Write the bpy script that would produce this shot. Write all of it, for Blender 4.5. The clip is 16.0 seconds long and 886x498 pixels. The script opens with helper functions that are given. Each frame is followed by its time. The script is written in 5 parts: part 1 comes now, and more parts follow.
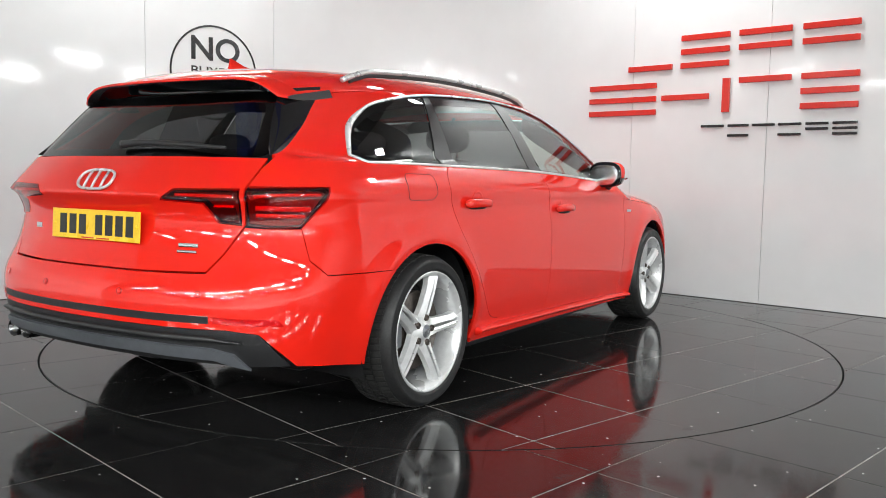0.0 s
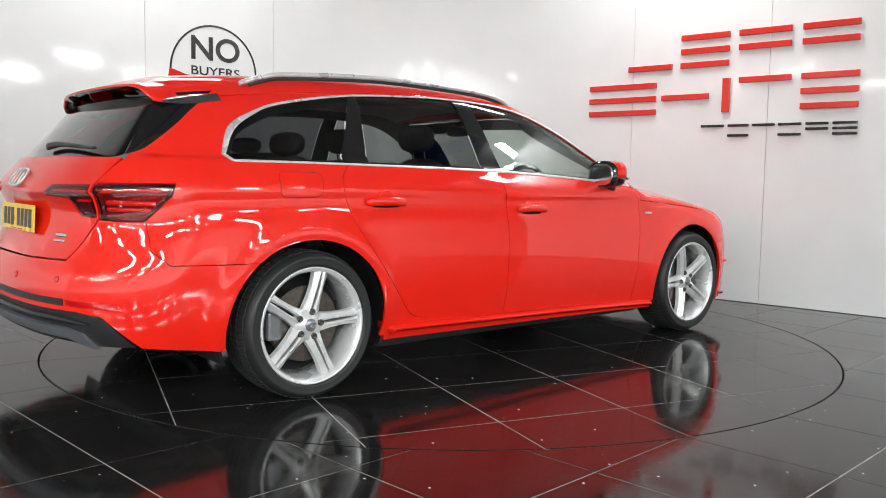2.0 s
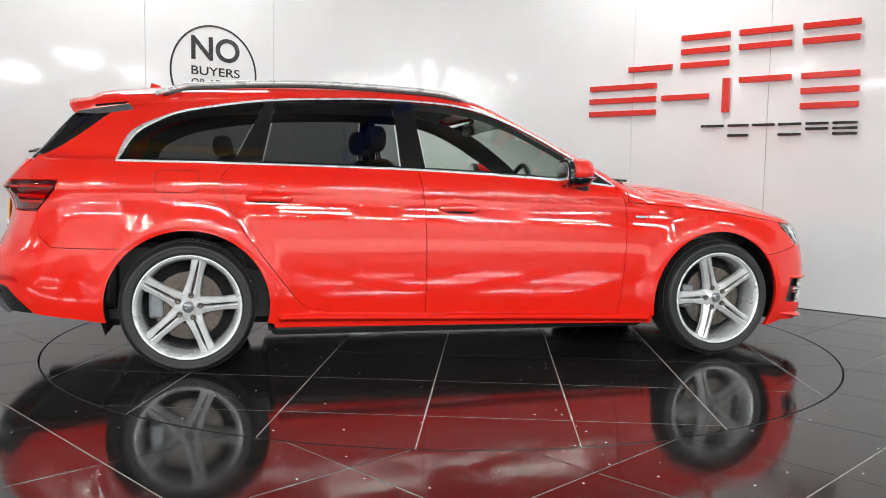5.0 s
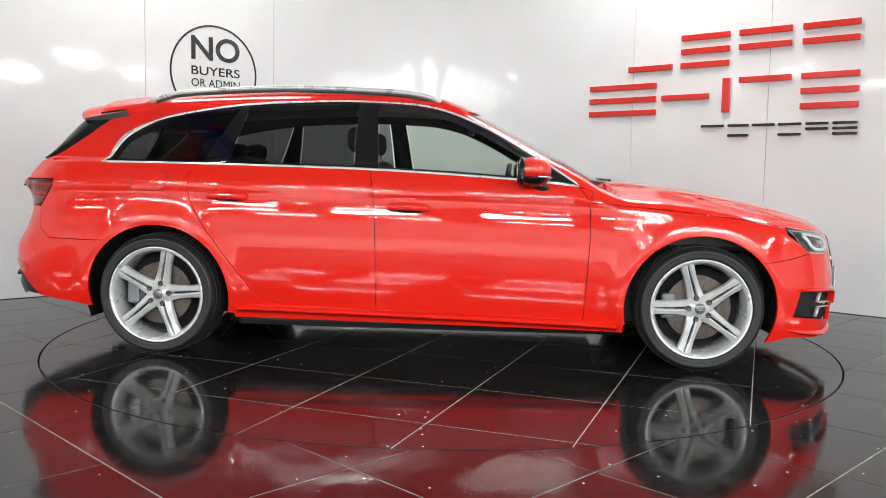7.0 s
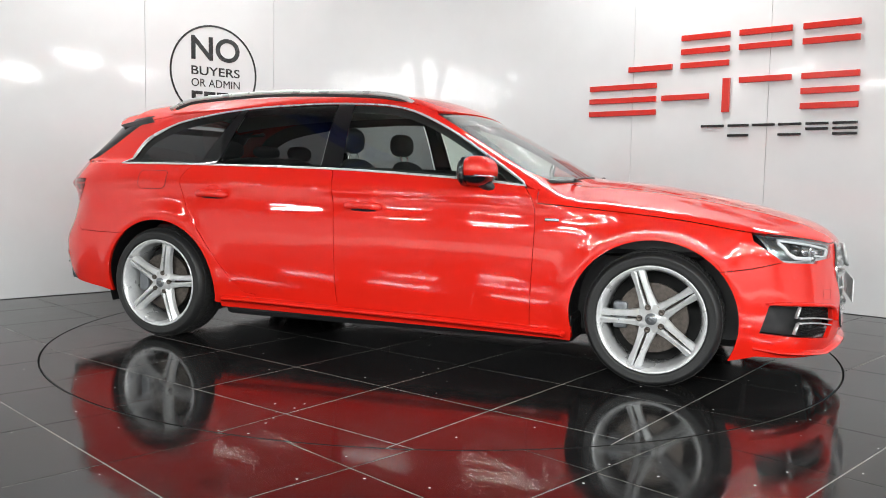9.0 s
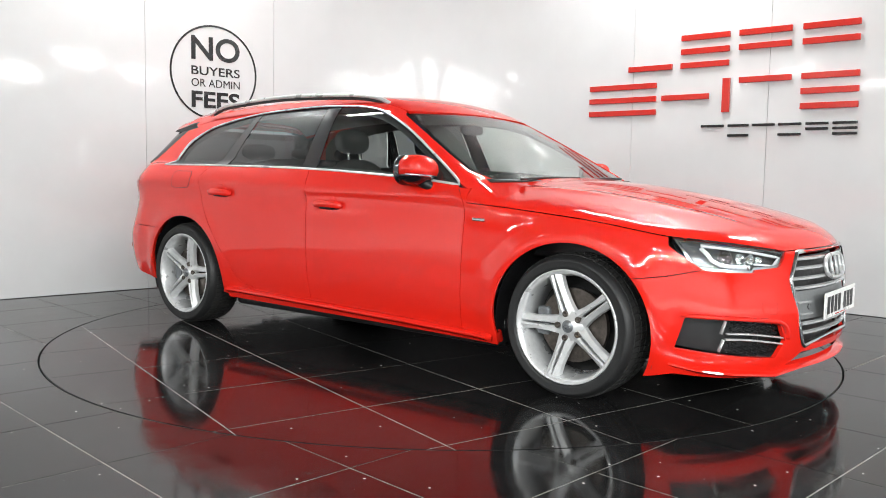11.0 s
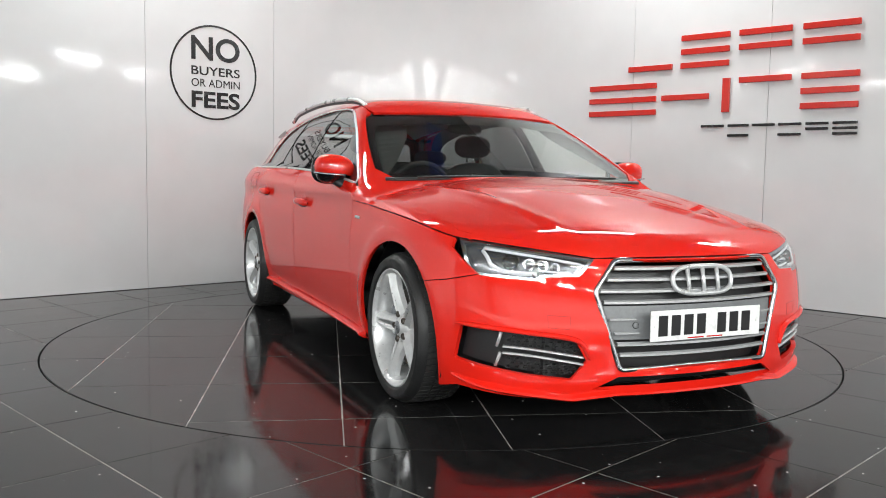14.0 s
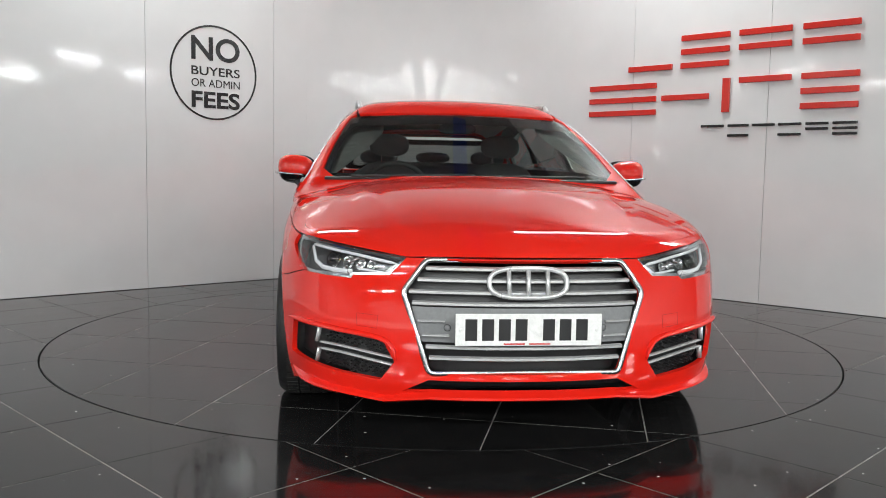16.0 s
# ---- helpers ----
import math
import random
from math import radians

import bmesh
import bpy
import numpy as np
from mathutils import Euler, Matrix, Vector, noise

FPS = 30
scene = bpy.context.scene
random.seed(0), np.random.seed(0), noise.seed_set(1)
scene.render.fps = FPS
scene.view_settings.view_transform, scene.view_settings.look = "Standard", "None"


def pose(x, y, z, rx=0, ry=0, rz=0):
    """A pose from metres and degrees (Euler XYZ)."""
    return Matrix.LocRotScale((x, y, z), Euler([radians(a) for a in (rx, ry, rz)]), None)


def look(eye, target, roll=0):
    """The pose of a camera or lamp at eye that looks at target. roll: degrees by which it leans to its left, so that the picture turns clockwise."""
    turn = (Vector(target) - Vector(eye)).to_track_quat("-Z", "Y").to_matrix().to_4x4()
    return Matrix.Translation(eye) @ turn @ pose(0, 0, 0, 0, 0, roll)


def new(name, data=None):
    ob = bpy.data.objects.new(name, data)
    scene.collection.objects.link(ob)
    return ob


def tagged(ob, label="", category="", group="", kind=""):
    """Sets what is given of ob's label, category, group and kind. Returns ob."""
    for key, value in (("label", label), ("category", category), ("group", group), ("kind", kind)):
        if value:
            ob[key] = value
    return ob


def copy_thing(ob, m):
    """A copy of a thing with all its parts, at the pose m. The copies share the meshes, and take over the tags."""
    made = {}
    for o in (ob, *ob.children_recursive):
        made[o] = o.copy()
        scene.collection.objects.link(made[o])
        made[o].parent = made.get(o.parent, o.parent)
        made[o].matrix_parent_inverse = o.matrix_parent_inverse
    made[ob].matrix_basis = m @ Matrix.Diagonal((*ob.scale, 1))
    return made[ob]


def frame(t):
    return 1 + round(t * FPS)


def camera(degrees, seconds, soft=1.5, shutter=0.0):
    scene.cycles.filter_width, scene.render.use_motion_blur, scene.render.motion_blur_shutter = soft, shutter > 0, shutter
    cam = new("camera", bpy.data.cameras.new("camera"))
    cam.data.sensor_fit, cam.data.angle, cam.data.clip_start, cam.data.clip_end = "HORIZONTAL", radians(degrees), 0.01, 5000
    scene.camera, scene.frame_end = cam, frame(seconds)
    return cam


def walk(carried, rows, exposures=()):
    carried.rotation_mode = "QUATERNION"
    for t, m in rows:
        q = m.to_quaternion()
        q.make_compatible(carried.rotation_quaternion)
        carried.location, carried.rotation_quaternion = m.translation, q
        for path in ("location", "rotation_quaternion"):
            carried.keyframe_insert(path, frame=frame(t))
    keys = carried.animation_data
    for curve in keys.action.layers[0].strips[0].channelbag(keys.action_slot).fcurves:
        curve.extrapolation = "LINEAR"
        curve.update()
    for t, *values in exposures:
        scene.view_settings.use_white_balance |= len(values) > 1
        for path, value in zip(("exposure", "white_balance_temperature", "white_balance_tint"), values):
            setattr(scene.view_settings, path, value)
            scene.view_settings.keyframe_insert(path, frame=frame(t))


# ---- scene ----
# The room's axis is the turntable's centre, on the floor. The camera stands still; the table turns.
cam = camera(55.46, 16.0, soft=0.95)
EYE, TILT, LEAN = (0.0, -5.155, 0.961), -4.88, 0.983
STAND = look(EYE, (EYE[0], EYE[1] + math.cos(radians(TILT)), EYE[2] + math.sin(radians(TILT))), LEAN)
walk(cam, [(0.0, STAND), (16.0, STAND)], [(0.0, 0.56), (4.0, 0.61), (8.0, 0.60), (11.0, 0.72), (12.4, 0.78), (13.5, 0.52), (14.5, 0.34), (15.5, 0.22), (16.0, 0.18)])

# ---------------------------------------------------------------- light
world = bpy.data.worlds.new("world")
scene.world = world
world.use_nodes = True
world.node_tree.nodes["Background"].inputs[0].default_value = (0.75, 0.87, 1.0, 1)
world.node_tree.nodes["Background"].inputs[1].default_value = 0.25

CEIL = 4.6
TUBES_AND_FILL = [(x, y, 3.3, 118 * (1.0 + 0.022 * x)) for y in (-7.6, -10.4, -13.2) for x in (-10.0, -7.5, -5.0, -2.5, 0.0, 2.5, 5.0, 7.5, 10.0)]
TUBES_AND_FILL += [(x, -4.8, 3.3, 42 if x < 0 else 70) for x in (-10.5, -8.0, 8.0, 10.5)]
# three made-up fill lamps, added near the walls only to brighten them
TUBES_AND_FILL += [(-2.1, 1.05, 3.9, 62), (1.5, 1.25, 3.9, 60), (4.1, 0.15, 3.9, 96)]
for tx, ty, tz, watts in TUBES_AND_FILL:
    lamp = bpy.data.lights.new("tube_and_fill_light", "AREA")
    lamp.shape, lamp.size, lamp.size_y = "RECTANGLE", 1.45, 0.14
    lamp.energy, lamp.color = watts, (0.965, 1.0, 0.985)
    new("tube_and_fill_light", lamp).matrix_world = pose(tx, ty, tz)


# ---------------------------------------------------------------- materials
def material(name):
    m = bpy.data.materials.new(name)
    m.use_nodes = True
    t = m.node_tree
    return m, t, t.nodes["Principled BSDF"]


def link(t, a, b):
    t.links.new(a, b)


def node(t, kind, **sets):
    n = t.nodes.new(kind)
    for k, v in sets.items():
        n.inputs[k.replace("_", " ")].default_value = v
    return n


def coords(t):
    return t.nodes.new("ShaderNodeTexCoord").outputs["Object"]


def noise_at(t, scale, detail=4.0, rough=0.6):
    n = node(t, "ShaderNodeTexNoise", Scale=scale, Detail=detail, Roughness=rough)
    link(t, coords(t), n.inputs["Vector"])
    return n.outputs["Fac"]


def ramp(t, fac, stops):
    r = t.nodes.new("ShaderNodeValToRGB")
    e = r.color_ramp.elements
    while len(e) < len(stops):
        e.new(0.5)
    for el, (p, c) in zip(e, stops):
        el.position, el.color = p, (c, c, c, 1) if isinstance(c, float) else (*c, 1)
    link(t, fac, r.inputs["Fac"])
    return r.outputs["Color"]


def bump(t, bsdf, fac, strength, distance):
    b = node(t, "ShaderNodeBump", Strength=strength, Distance=distance)
    link(t, fac, b.inputs["Height"])
    link(t, b.outputs["Normal"], bsdf.inputs["Normal"])


def plain(name, color, rough=0.5, metal=0.0, grain=0.0, scale=60.0, coat=0.0, spec=0.5):
    """A surface of one colour whose tone and gloss drift a little at two scales."""
    m, t, b = material(name)
    b.inputs["Roughness"].default_value, b.inputs["Metallic"].default_value = rough, metal
    b.inputs["Coat Weight"].default_value, b.inputs["Specular IOR Level"].default_value = coat, spec
    b.inputs["Coat Roughness"].default_value = 0.03
    n = node(t, "ShaderNodeTexNoise", Scale=scale, Detail=6.0, Roughness=0.7)
    link(t, coords(t), n.inputs["Vector"])
    low = [max(0.0, c * (1 - 0.12 - grain)) for c in color]
    high = [min(1.0, c * (1 + 0.10 + grain)) for c in color]
    link(t, ramp(t, n.outputs["Fac"], [(0.3, tuple(low)), (0.7, tuple(high))]), b.inputs["Base Color"])
    link(t, ramp(t, noise_at(t, scale * 0.13), [(0.35, max(rough * 0.85, 0.0)), (0.7, min(1.0, rough * 1.2 + 0.01))]), b.inputs["Roughness"])
    if grain:
        bump(t, b, n.outputs["Fac"], 0.25, 0.001)
    return m


def paint_red():
    m, t, b = material("red_paint")
    link(t, ramp(t, noise_at(t, 900.0, 2.0), [(0.35, (0.67, 0.0140, 0.0068)), (0.7, (0.75, 0.0178, 0.009))]), b.inputs["Base Color"])
    b.inputs["Roughness"].default_value, b.inputs["Specular IOR Level"].default_value = 0.6, 0.0
    b.inputs["Coat Weight"].default_value, b.inputs["Coat Roughness"].default_value = 1.0, 0.015
    b.inputs["Coat IOR"].default_value = 1.65
    n = node(t, "ShaderNodeBump", Strength=0.012, Distance=0.002)
    link(t, noise_at(t, 140.0, 2.0), n.inputs["Height"])
    link(t, n.outputs["Normal"], b.inputs["Coat Normal"])
    return m


def glass(name, tint, rough=0.0, face=0.055):
    """Thin window glass: a tinted pane that lets light through and mirrors at its face."""
    m, t, b = material(name)
    out = t.nodes["Material Output"]
    t.nodes.remove(b)
    clear = node(t, "ShaderNodeBsdfTransparent", Color=(*tint, 1))
    gloss = node(t, "ShaderNodeBsdfGlossy", Color=(1, 1, 1, 1), Roughness=rough)
    facing = node(t, "ShaderNodeLayerWeight", Blend=0.5)
    power, scale = t.nodes.new("ShaderNodeMath"), t.nodes.new("ShaderNodeMath")
    power.operation, scale.operation = "POWER", "MULTIPLY_ADD"
    power.inputs[1].default_value = 4.2
    scale.inputs[1].default_value, scale.inputs[2].default_value = 0.93, face
    link(t, facing.outputs["Facing"], power.inputs[0])
    link(t, power.outputs[0], scale.inputs[0])
    mix = t.nodes.new("ShaderNodeMixShader")
    link(t, scale.outputs[0], mix.inputs[0])
    link(t, clear.outputs[0], mix.inputs[1])
    link(t, gloss.outputs[0], mix.inputs[2])
    link(t, mix.outputs[0], out.inputs["Surface"])
    return m


def wall_white():
    m, t, b = material("white_gloss_panel")
    tone = noise_at(t, 1.3, 5.0)
    link(t, ramp(t, tone, [(0.3, (0.595, 0.60, 0.605)), (0.7, (0.645, 0.65, 0.655))]), b.inputs["Base Color"])
    link(t, ramp(t, noise_at(t, 3.0, 6.0), [(0.35, 0.055), (0.7, 0.11)]), b.inputs["Roughness"])
    n = node(t, "ShaderNodeBump", Strength=0.12, Distance=0.02)
    link(t, noise_at(t, 2.2, 2.0), n.inputs["Height"])
    link(t, n.outputs["Normal"], b.inputs["Normal"])
    return m


def tile_black():
    m, t, b = material("black_polished_tile")
    info = t.nodes.new("ShaderNodeObjectInfo")
    specks = node(t, "ShaderNodeTexVoronoi", Scale=13.0)
    where = t.nodes.new("ShaderNodeVectorMath")
    where.operation = "ADD"
    link(t, coords(t), where.inputs[0])
    link(t, info.outputs["Random"], where.inputs[1])
    link(t, where.outputs[0], specks.inputs["Vector"])
    dot = ramp(t, specks.outputs["Distance"], [(0.0, 1.0), (0.05, 1.0), (0.068, 0.0)])
    some = node(t, "ShaderNodeSeparateColor")
    link(t, specks.outputs["Color"], some.inputs[0])
    few = ramp(t, some.outputs[0], [(0.48, 0.0), (0.5, 1.0)])
    mask = t.nodes.new("ShaderNodeMath")
    mask.operation = "MULTIPLY"
    link(t, dot, mask.inputs[0])
    link(t, few, mask.inputs[1])
    ground = ramp(t, noise_at(t, 9.0, 8.0, 0.7), [(0.3, (0.006, 0.006, 0.0065)), (0.75, (0.018, 0.0175, 0.0175))])
    mix = t.nodes.new("ShaderNodeMix")
    mix.data_type = "RGBA"
    link(t, mask.outputs[0], mix.inputs[0])
    link(t, ground, mix.inputs[6])
    mix.inputs[7].default_value = (0.78, 0.76, 0.74, 1)
    link(t, mix.outputs[2], b.inputs["Base Color"])
    # dried splashes dull the polish
    dull = ramp(t, noise_at(t, 5.0, 10.0, 0.75), [(0.45, 0.07), (0.60, 0.13), (0.72, 0.30)])
    link(t, dull, b.inputs["Roughness"])
    b.inputs["IOR"].default_value = 1.37
    return m


RED, WALL, TILE = paint_red(), wall_white(), tile_black()
GROUT = plain("pale_grout", (0.38, 0.37, 0.35), 0.25, grain=0.2)
GAP = plain("dark_gap", (0.006, 0.006, 0.006), 0.9)
GREYWALL = plain("grey_wall_paint", (0.30, 0.30, 0.305), 0.7, grain=0.05, scale=8.0)
CEILING = plain("ceiling_paint", (0.22, 0.22, 0.225), 0.8, grain=0.05, scale=6.0)
SIGN_RED = plain("red_sign_acrylic", (0.52, 0.020, 0.012), 0.22)
SIGN_BLACK = plain("black_sign_acrylic", (0.012, 0.012, 0.013), 0.25)
BLACK_GLOSS = plain("black_gloss_trim", (0.006, 0.006, 0.007), 0.06, coat=0.6)
BLACK_SATIN = plain("black_plastic", (0.012, 0.012, 0.013), 0.42, grain=0.15, scale=300.0)
# lighter than the sidewall rubber: the tread blocks' sheen put into colour
TREAD = plain("sheen_tread_rubber", (0.026, 0.0255, 0.025), 0.55, grain=0.3, scale=90.0, spec=0.4)
RUBBER = plain("tyre_rubber", (0.014, 0.014, 0.0145), 0.48, grain=0.3, scale=120.0, spec=0.4)
SILVER = plain("silver_wheel_lacquer", (0.66, 0.665, 0.67), 0.28, metal=0.42, coat=0.5, scale=30.0)
# darker chrome for the exhaust tips
DARK_CHROME = plain("dark_tip_chrome", (0.16, 0.16, 0.165), 0.25, metal=1.0, grain=0.2)
STEEL_EDGE = plain("dull_steel_edge", (0.09, 0.088, 0.085), 0.4, metal=0.5)
CHROME = plain("brushed_chrome_trim", (0.66, 0.66, 0.67), 0.16, metal=1.0)
ALU = plain("satin_aluminium_trim", (0.60, 0.605, 0.61), 0.30, metal=0.45)
BLADE_GREY = plain("satin_grey_blade_paint", (0.17, 0.18, 0.20), 0.28, metal=0.6, scale=7.0)
GREY_METAL = plain("grey_diffuser_paint", (0.20, 0.21, 0.225), 0.3, metal=0.6)
IRON = plain("brake_iron", (0.10, 0.085, 0.075), 0.4, metal=0.8, grain=0.3, scale=50.0)
CLOTH = plain("dark_seat_cloth", (0.035, 0.036, 0.040), 0.85, grain=0.4, scale=200.0)
DASH = plain("dark_dashboard_skin", (0.022, 0.022, 0.024), 0.6, grain=0.2, scale=150.0)
LINING = plain("pale_headlining", (0.40, 0.40, 0.39), 0.9, grain=0.2, scale=200.0)
PLATE_WHITE = plain("white_plate_film", (0.78, 0.78, 0.77), 0.3)
PLATE_YELLOW = plain("yellow_plate_film", (0.80, 0.50, 0.015), 0.3)
BLUE_STEEL = plain("blue_painted_steel", (0.012, 0.045, 0.30), 0.4, grain=0.1, scale=20.0)
YELLOW_STEEL = plain("yellow_painted_steel", (0.62, 0.36, 0.02), 0.4, grain=0.1, scale=20.0)
CLEAR = glass("clear_window_glass", (0.74, 0.80, 0.76))
SMOKED = glass("smoked_privacy_glass", (0.25, 0.26, 0.265))
SCREEN = glass("windscreen_glass", (0.66, 0.72, 0.68))
LENS = glass("clear_lamp_cover", (0.93, 0.94, 0.95))
LENS_RED = glass("red_lamp_cover", (0.85, 0.06, 0.06))
LAMP_RED = plain("red_lamp_reflector", (0.75, 0.03, 0.03), 0.25)
LAMP_DARK = plain("dark_red_lamp_housing", (0.24, 0.010, 0.010), 0.15)
LAMP_SILVER = plain("silver_lamp_housing", (0.13, 0.133, 0.137), 0.22, metal=0.6)
PLATE_GREY = plain("grey_plate_panel", (0.17, 0.175, 0.18), 0.35)
SLAT = plain("satin_chrome_slat", (0.66, 0.665, 0.67), 0.22, metal=0.55)
LAMP_WHITE = plain("white_lamp_guide", (0.80, 0.81, 0.83), 0.2)


# ---------------------------------------------------------------- mesh tools
def obj(name, verts, faces, mat, parent=None, label="", smooth=False, normals=None):
    me = bpy.data.meshes.new(name)
    me.from_pydata([tuple(map(float, v)) for v in verts], [], [tuple(map(int, f)) for f in faces])
    me.materials.append(mat)
    if smooth:
        me.shade_smooth()
    if normals is not None:
        me.normals_split_custom_set_from_vertices([tuple(map(float, n)) for n in normals])
    ob = new(name, me)
    if parent:
        ob.parent = parent
    if label:
        ob["label"] = label
    return ob


def from_bm(name, bm, mat, parent=None, label="", smooth=False, angle=0.6):
    me = bpy.data.meshes.new(name)
    bmesh.ops.recalc_face_normals(bm, faces=bm.faces)
    bm.to_mesh(me)
    bm.free()
    me.materials.append(mat)
    if smooth:
        me.shade_smooth()
        me.set_sharp_from_angle(angle=angle)
    ob = new(name, me)
    if parent:
        ob.parent = parent
    if label:
        ob["label"] = label
    return ob


def part(name, bm, mat, parent, label="", smooth=False, angle=0.6):
    return from_bm(name, bm, mat, parent, label, smooth, angle)


def box_bm(lo, hi, bevel=0.0, segments=2, bm=None):
    bm = bm or bmesh.new()
    sx, sy, sz = (h - l for l, h in zip(lo, hi))
    m = Matrix.Translation([(l + h) / 2 for l, h in zip(lo, hi)]) @ Matrix.Diagonal((sx, sy, sz, 1))
    made = bmesh.ops.create_cube(bm, size=1, matrix=m)
    if bevel:
        edges = list({e for v in made["verts"] for e in v.link_edges})
        bmesh.ops.bevel(bm, geom=edges, offset=bevel, segments=segments, affect="EDGES", profile=0.5)
    return bm


def prism_bm(outline, depth, m=None, bm=None, bevel=0.0):
    """An outline in the plane z = 0, raised by depth, then moved by m."""
    bm = bm or bmesh.new()
    low = [bm.verts.new((x, y, 0)) for x, y in outline]
    high = [bm.verts.new((x, y, depth)) for x, y in outline]
    n = len(outline)
    bm.faces.new(low[::-1])
    top = bm.faces.new(high)
    for i in range(n):
        bm.faces.new((low[i], low[(i + 1) % n], high[(i + 1) % n], high[i]))
    if bevel:
        bmesh.ops.bevel(bm, geom=list(top.edges), offset=bevel, segments=2, affect="EDGES")
    if m:
        bmesh.ops.transform(bm, matrix=m, verts=[v for v in bm.verts])
    return bm


def lathe(profile, n=64, axis="y"):
    """Turns an open profile of (radius, along) about an axis: vertices and faces."""
    verts, faces, k = [], [], len(profile)
    for i in range(n):
        a = 2 * math.pi * i / n
        for r, s in profile:
            verts.append((r * math.cos(a), s, r * math.sin(a)) if axis == "y" else (r * math.cos(a), r * math.sin(a), s))
    for i in range(n):
        j = (i + 1) % n
        for p in range(k - 1):
            faces.append((i * k + p, i * k + p + 1, j * k + p + 1, j * k + p))
    return verts, faces


def sweep(path, half, closed=False, n=8, up=None):
    """A rounded bar along a path; half: its two half sizes, or a function of 0..1 giving them. up: the way of its second size, per point."""
    path = np.asarray(path, float)
    k = len(path)
    nxt, prv = (np.roll(path, -1, 0), np.roll(path, 1, 0)) if closed else (np.vstack([path[1:], path[-1:]]), np.vstack([path[:1], path[:-1]]))
    tan = nxt - prv
    tan /= np.linalg.norm(tan, axis=1, keepdims=True) + 1e-12
    up = np.tile((0.0, 0.0, 1.0), (k, 1)) if up is None else np.asarray(up, float)
    a = np.cross(tan, up)
    a /= np.linalg.norm(a, axis=1, keepdims=True) + 1e-12
    b = np.cross(a, tan)
    verts, faces = [], []
    for i in range(k):
        h = half(i / max(1, k - 1)) if callable(half) else half
        for j in range(n):
            w = 2 * math.pi * (j + 0.5) / n
            verts.append(path[i] + a[i] * h[0] * math.cos(w) * 1.08 + b[i] * h[1] * math.sin(w) * 1.08)
    for i in range(k if closed else k - 1):
        q = (i + 1) % k
        for j in range(n):
            faces.append((i * n + j, i * n + (j + 1) % n, q * n + (j + 1) % n, q * n + j))
    if not closed:
        faces += [tuple(range(n))[::-1], tuple(range((k - 1) * n, k * n))]
    return verts, faces


def blade(path, out, profile, taper=0.05):
    """A strip with a sharp cross section along a path. profile: (outward, up) pairs; out: the outward way per point."""
    path, out = np.asarray(path, float), np.asarray(out, float).copy()
    out[:, 2] = 0
    out /= np.linalg.norm(out, axis=1, keepdims=True)
    k, m = len(path), len(profile)
    verts, faces = [], []
    for i in range(k):
        w = min(1.0, 0.12 + min(i, k - 1 - i) / (k * taper + 1e-6))
        verts += [tuple(path[i] + out[i] * o * w + np.array((0, 0, u * (0.4 + 0.6 * w)))) for o, u in profile]
    for i in range(k - 1):
        faces += [(i * m + j, i * m + j + 1, (i + 1) * m + j + 1, (i + 1) * m + j) for j in range(m - 1)]
    return verts, faces + [tuple(range(m)), tuple(range((k - 1) * m, k * m))[::-1]]


def smooth_line(points, per=8, closed=False):
    """A Catmull-Rom line through points of any dimension."""
    p = np.asarray(points, float)
    n = len(p)
    out = []
    for i in range(n if closed else n - 1):
        if closed:
            a, b, c, d = p[i - 1], p[i], p[(i + 1) % n], p[(i + 2) % n]
        else:
            a, b, c, d = p[max(i - 1, 0)], p[i], p[i + 1], p[min(i + 2, n - 1)]
        for s in range(per):
            t = s / per
            out.append(0.5 * (2 * b + (c - a) * t + (2 * a - 5 * b + 4 * c - d) * t * t + (3 * b - a - 3 * c + d) * t ** 3))
    if not closed:
        out.append(p[-1])
    return np.array(out)


def rounded(points, r=0.02, per=4):
    """A polygon with its corners rounded."""
    p = np.asarray(points, float)
    out = []
    for i in range(len(p)):
        a, b, c = p[i - 1], p[i], p[(i + 1) % len(p)]
        u, v = a - b, c - b
        lu, lv = np.linalg.norm(u), np.linalg.norm(v)
        k = min(r, lu * 0.45, lv * 0.45)
        s, e = b + u / lu * k, b + v / lv * k
        for j in range(per + 1):
            t = j / per
            out.append((1 - t) ** 2 * s + 2 * t * (1 - t) * b + t * t * e)
    return np.array(out)


# ---------------------------------------------------------------- room
CORNER = Vector((-0.14, 3.80, 0))
LEFT_WAY = Vector((-3.27 + 0.14, 1.02 - 3.80, 0)).normalized()
RIGHT_WAY = Vector((3.21 + 0.14, 0.87 - 3.80, 0)).normalized()
TABLE_R = 2.246


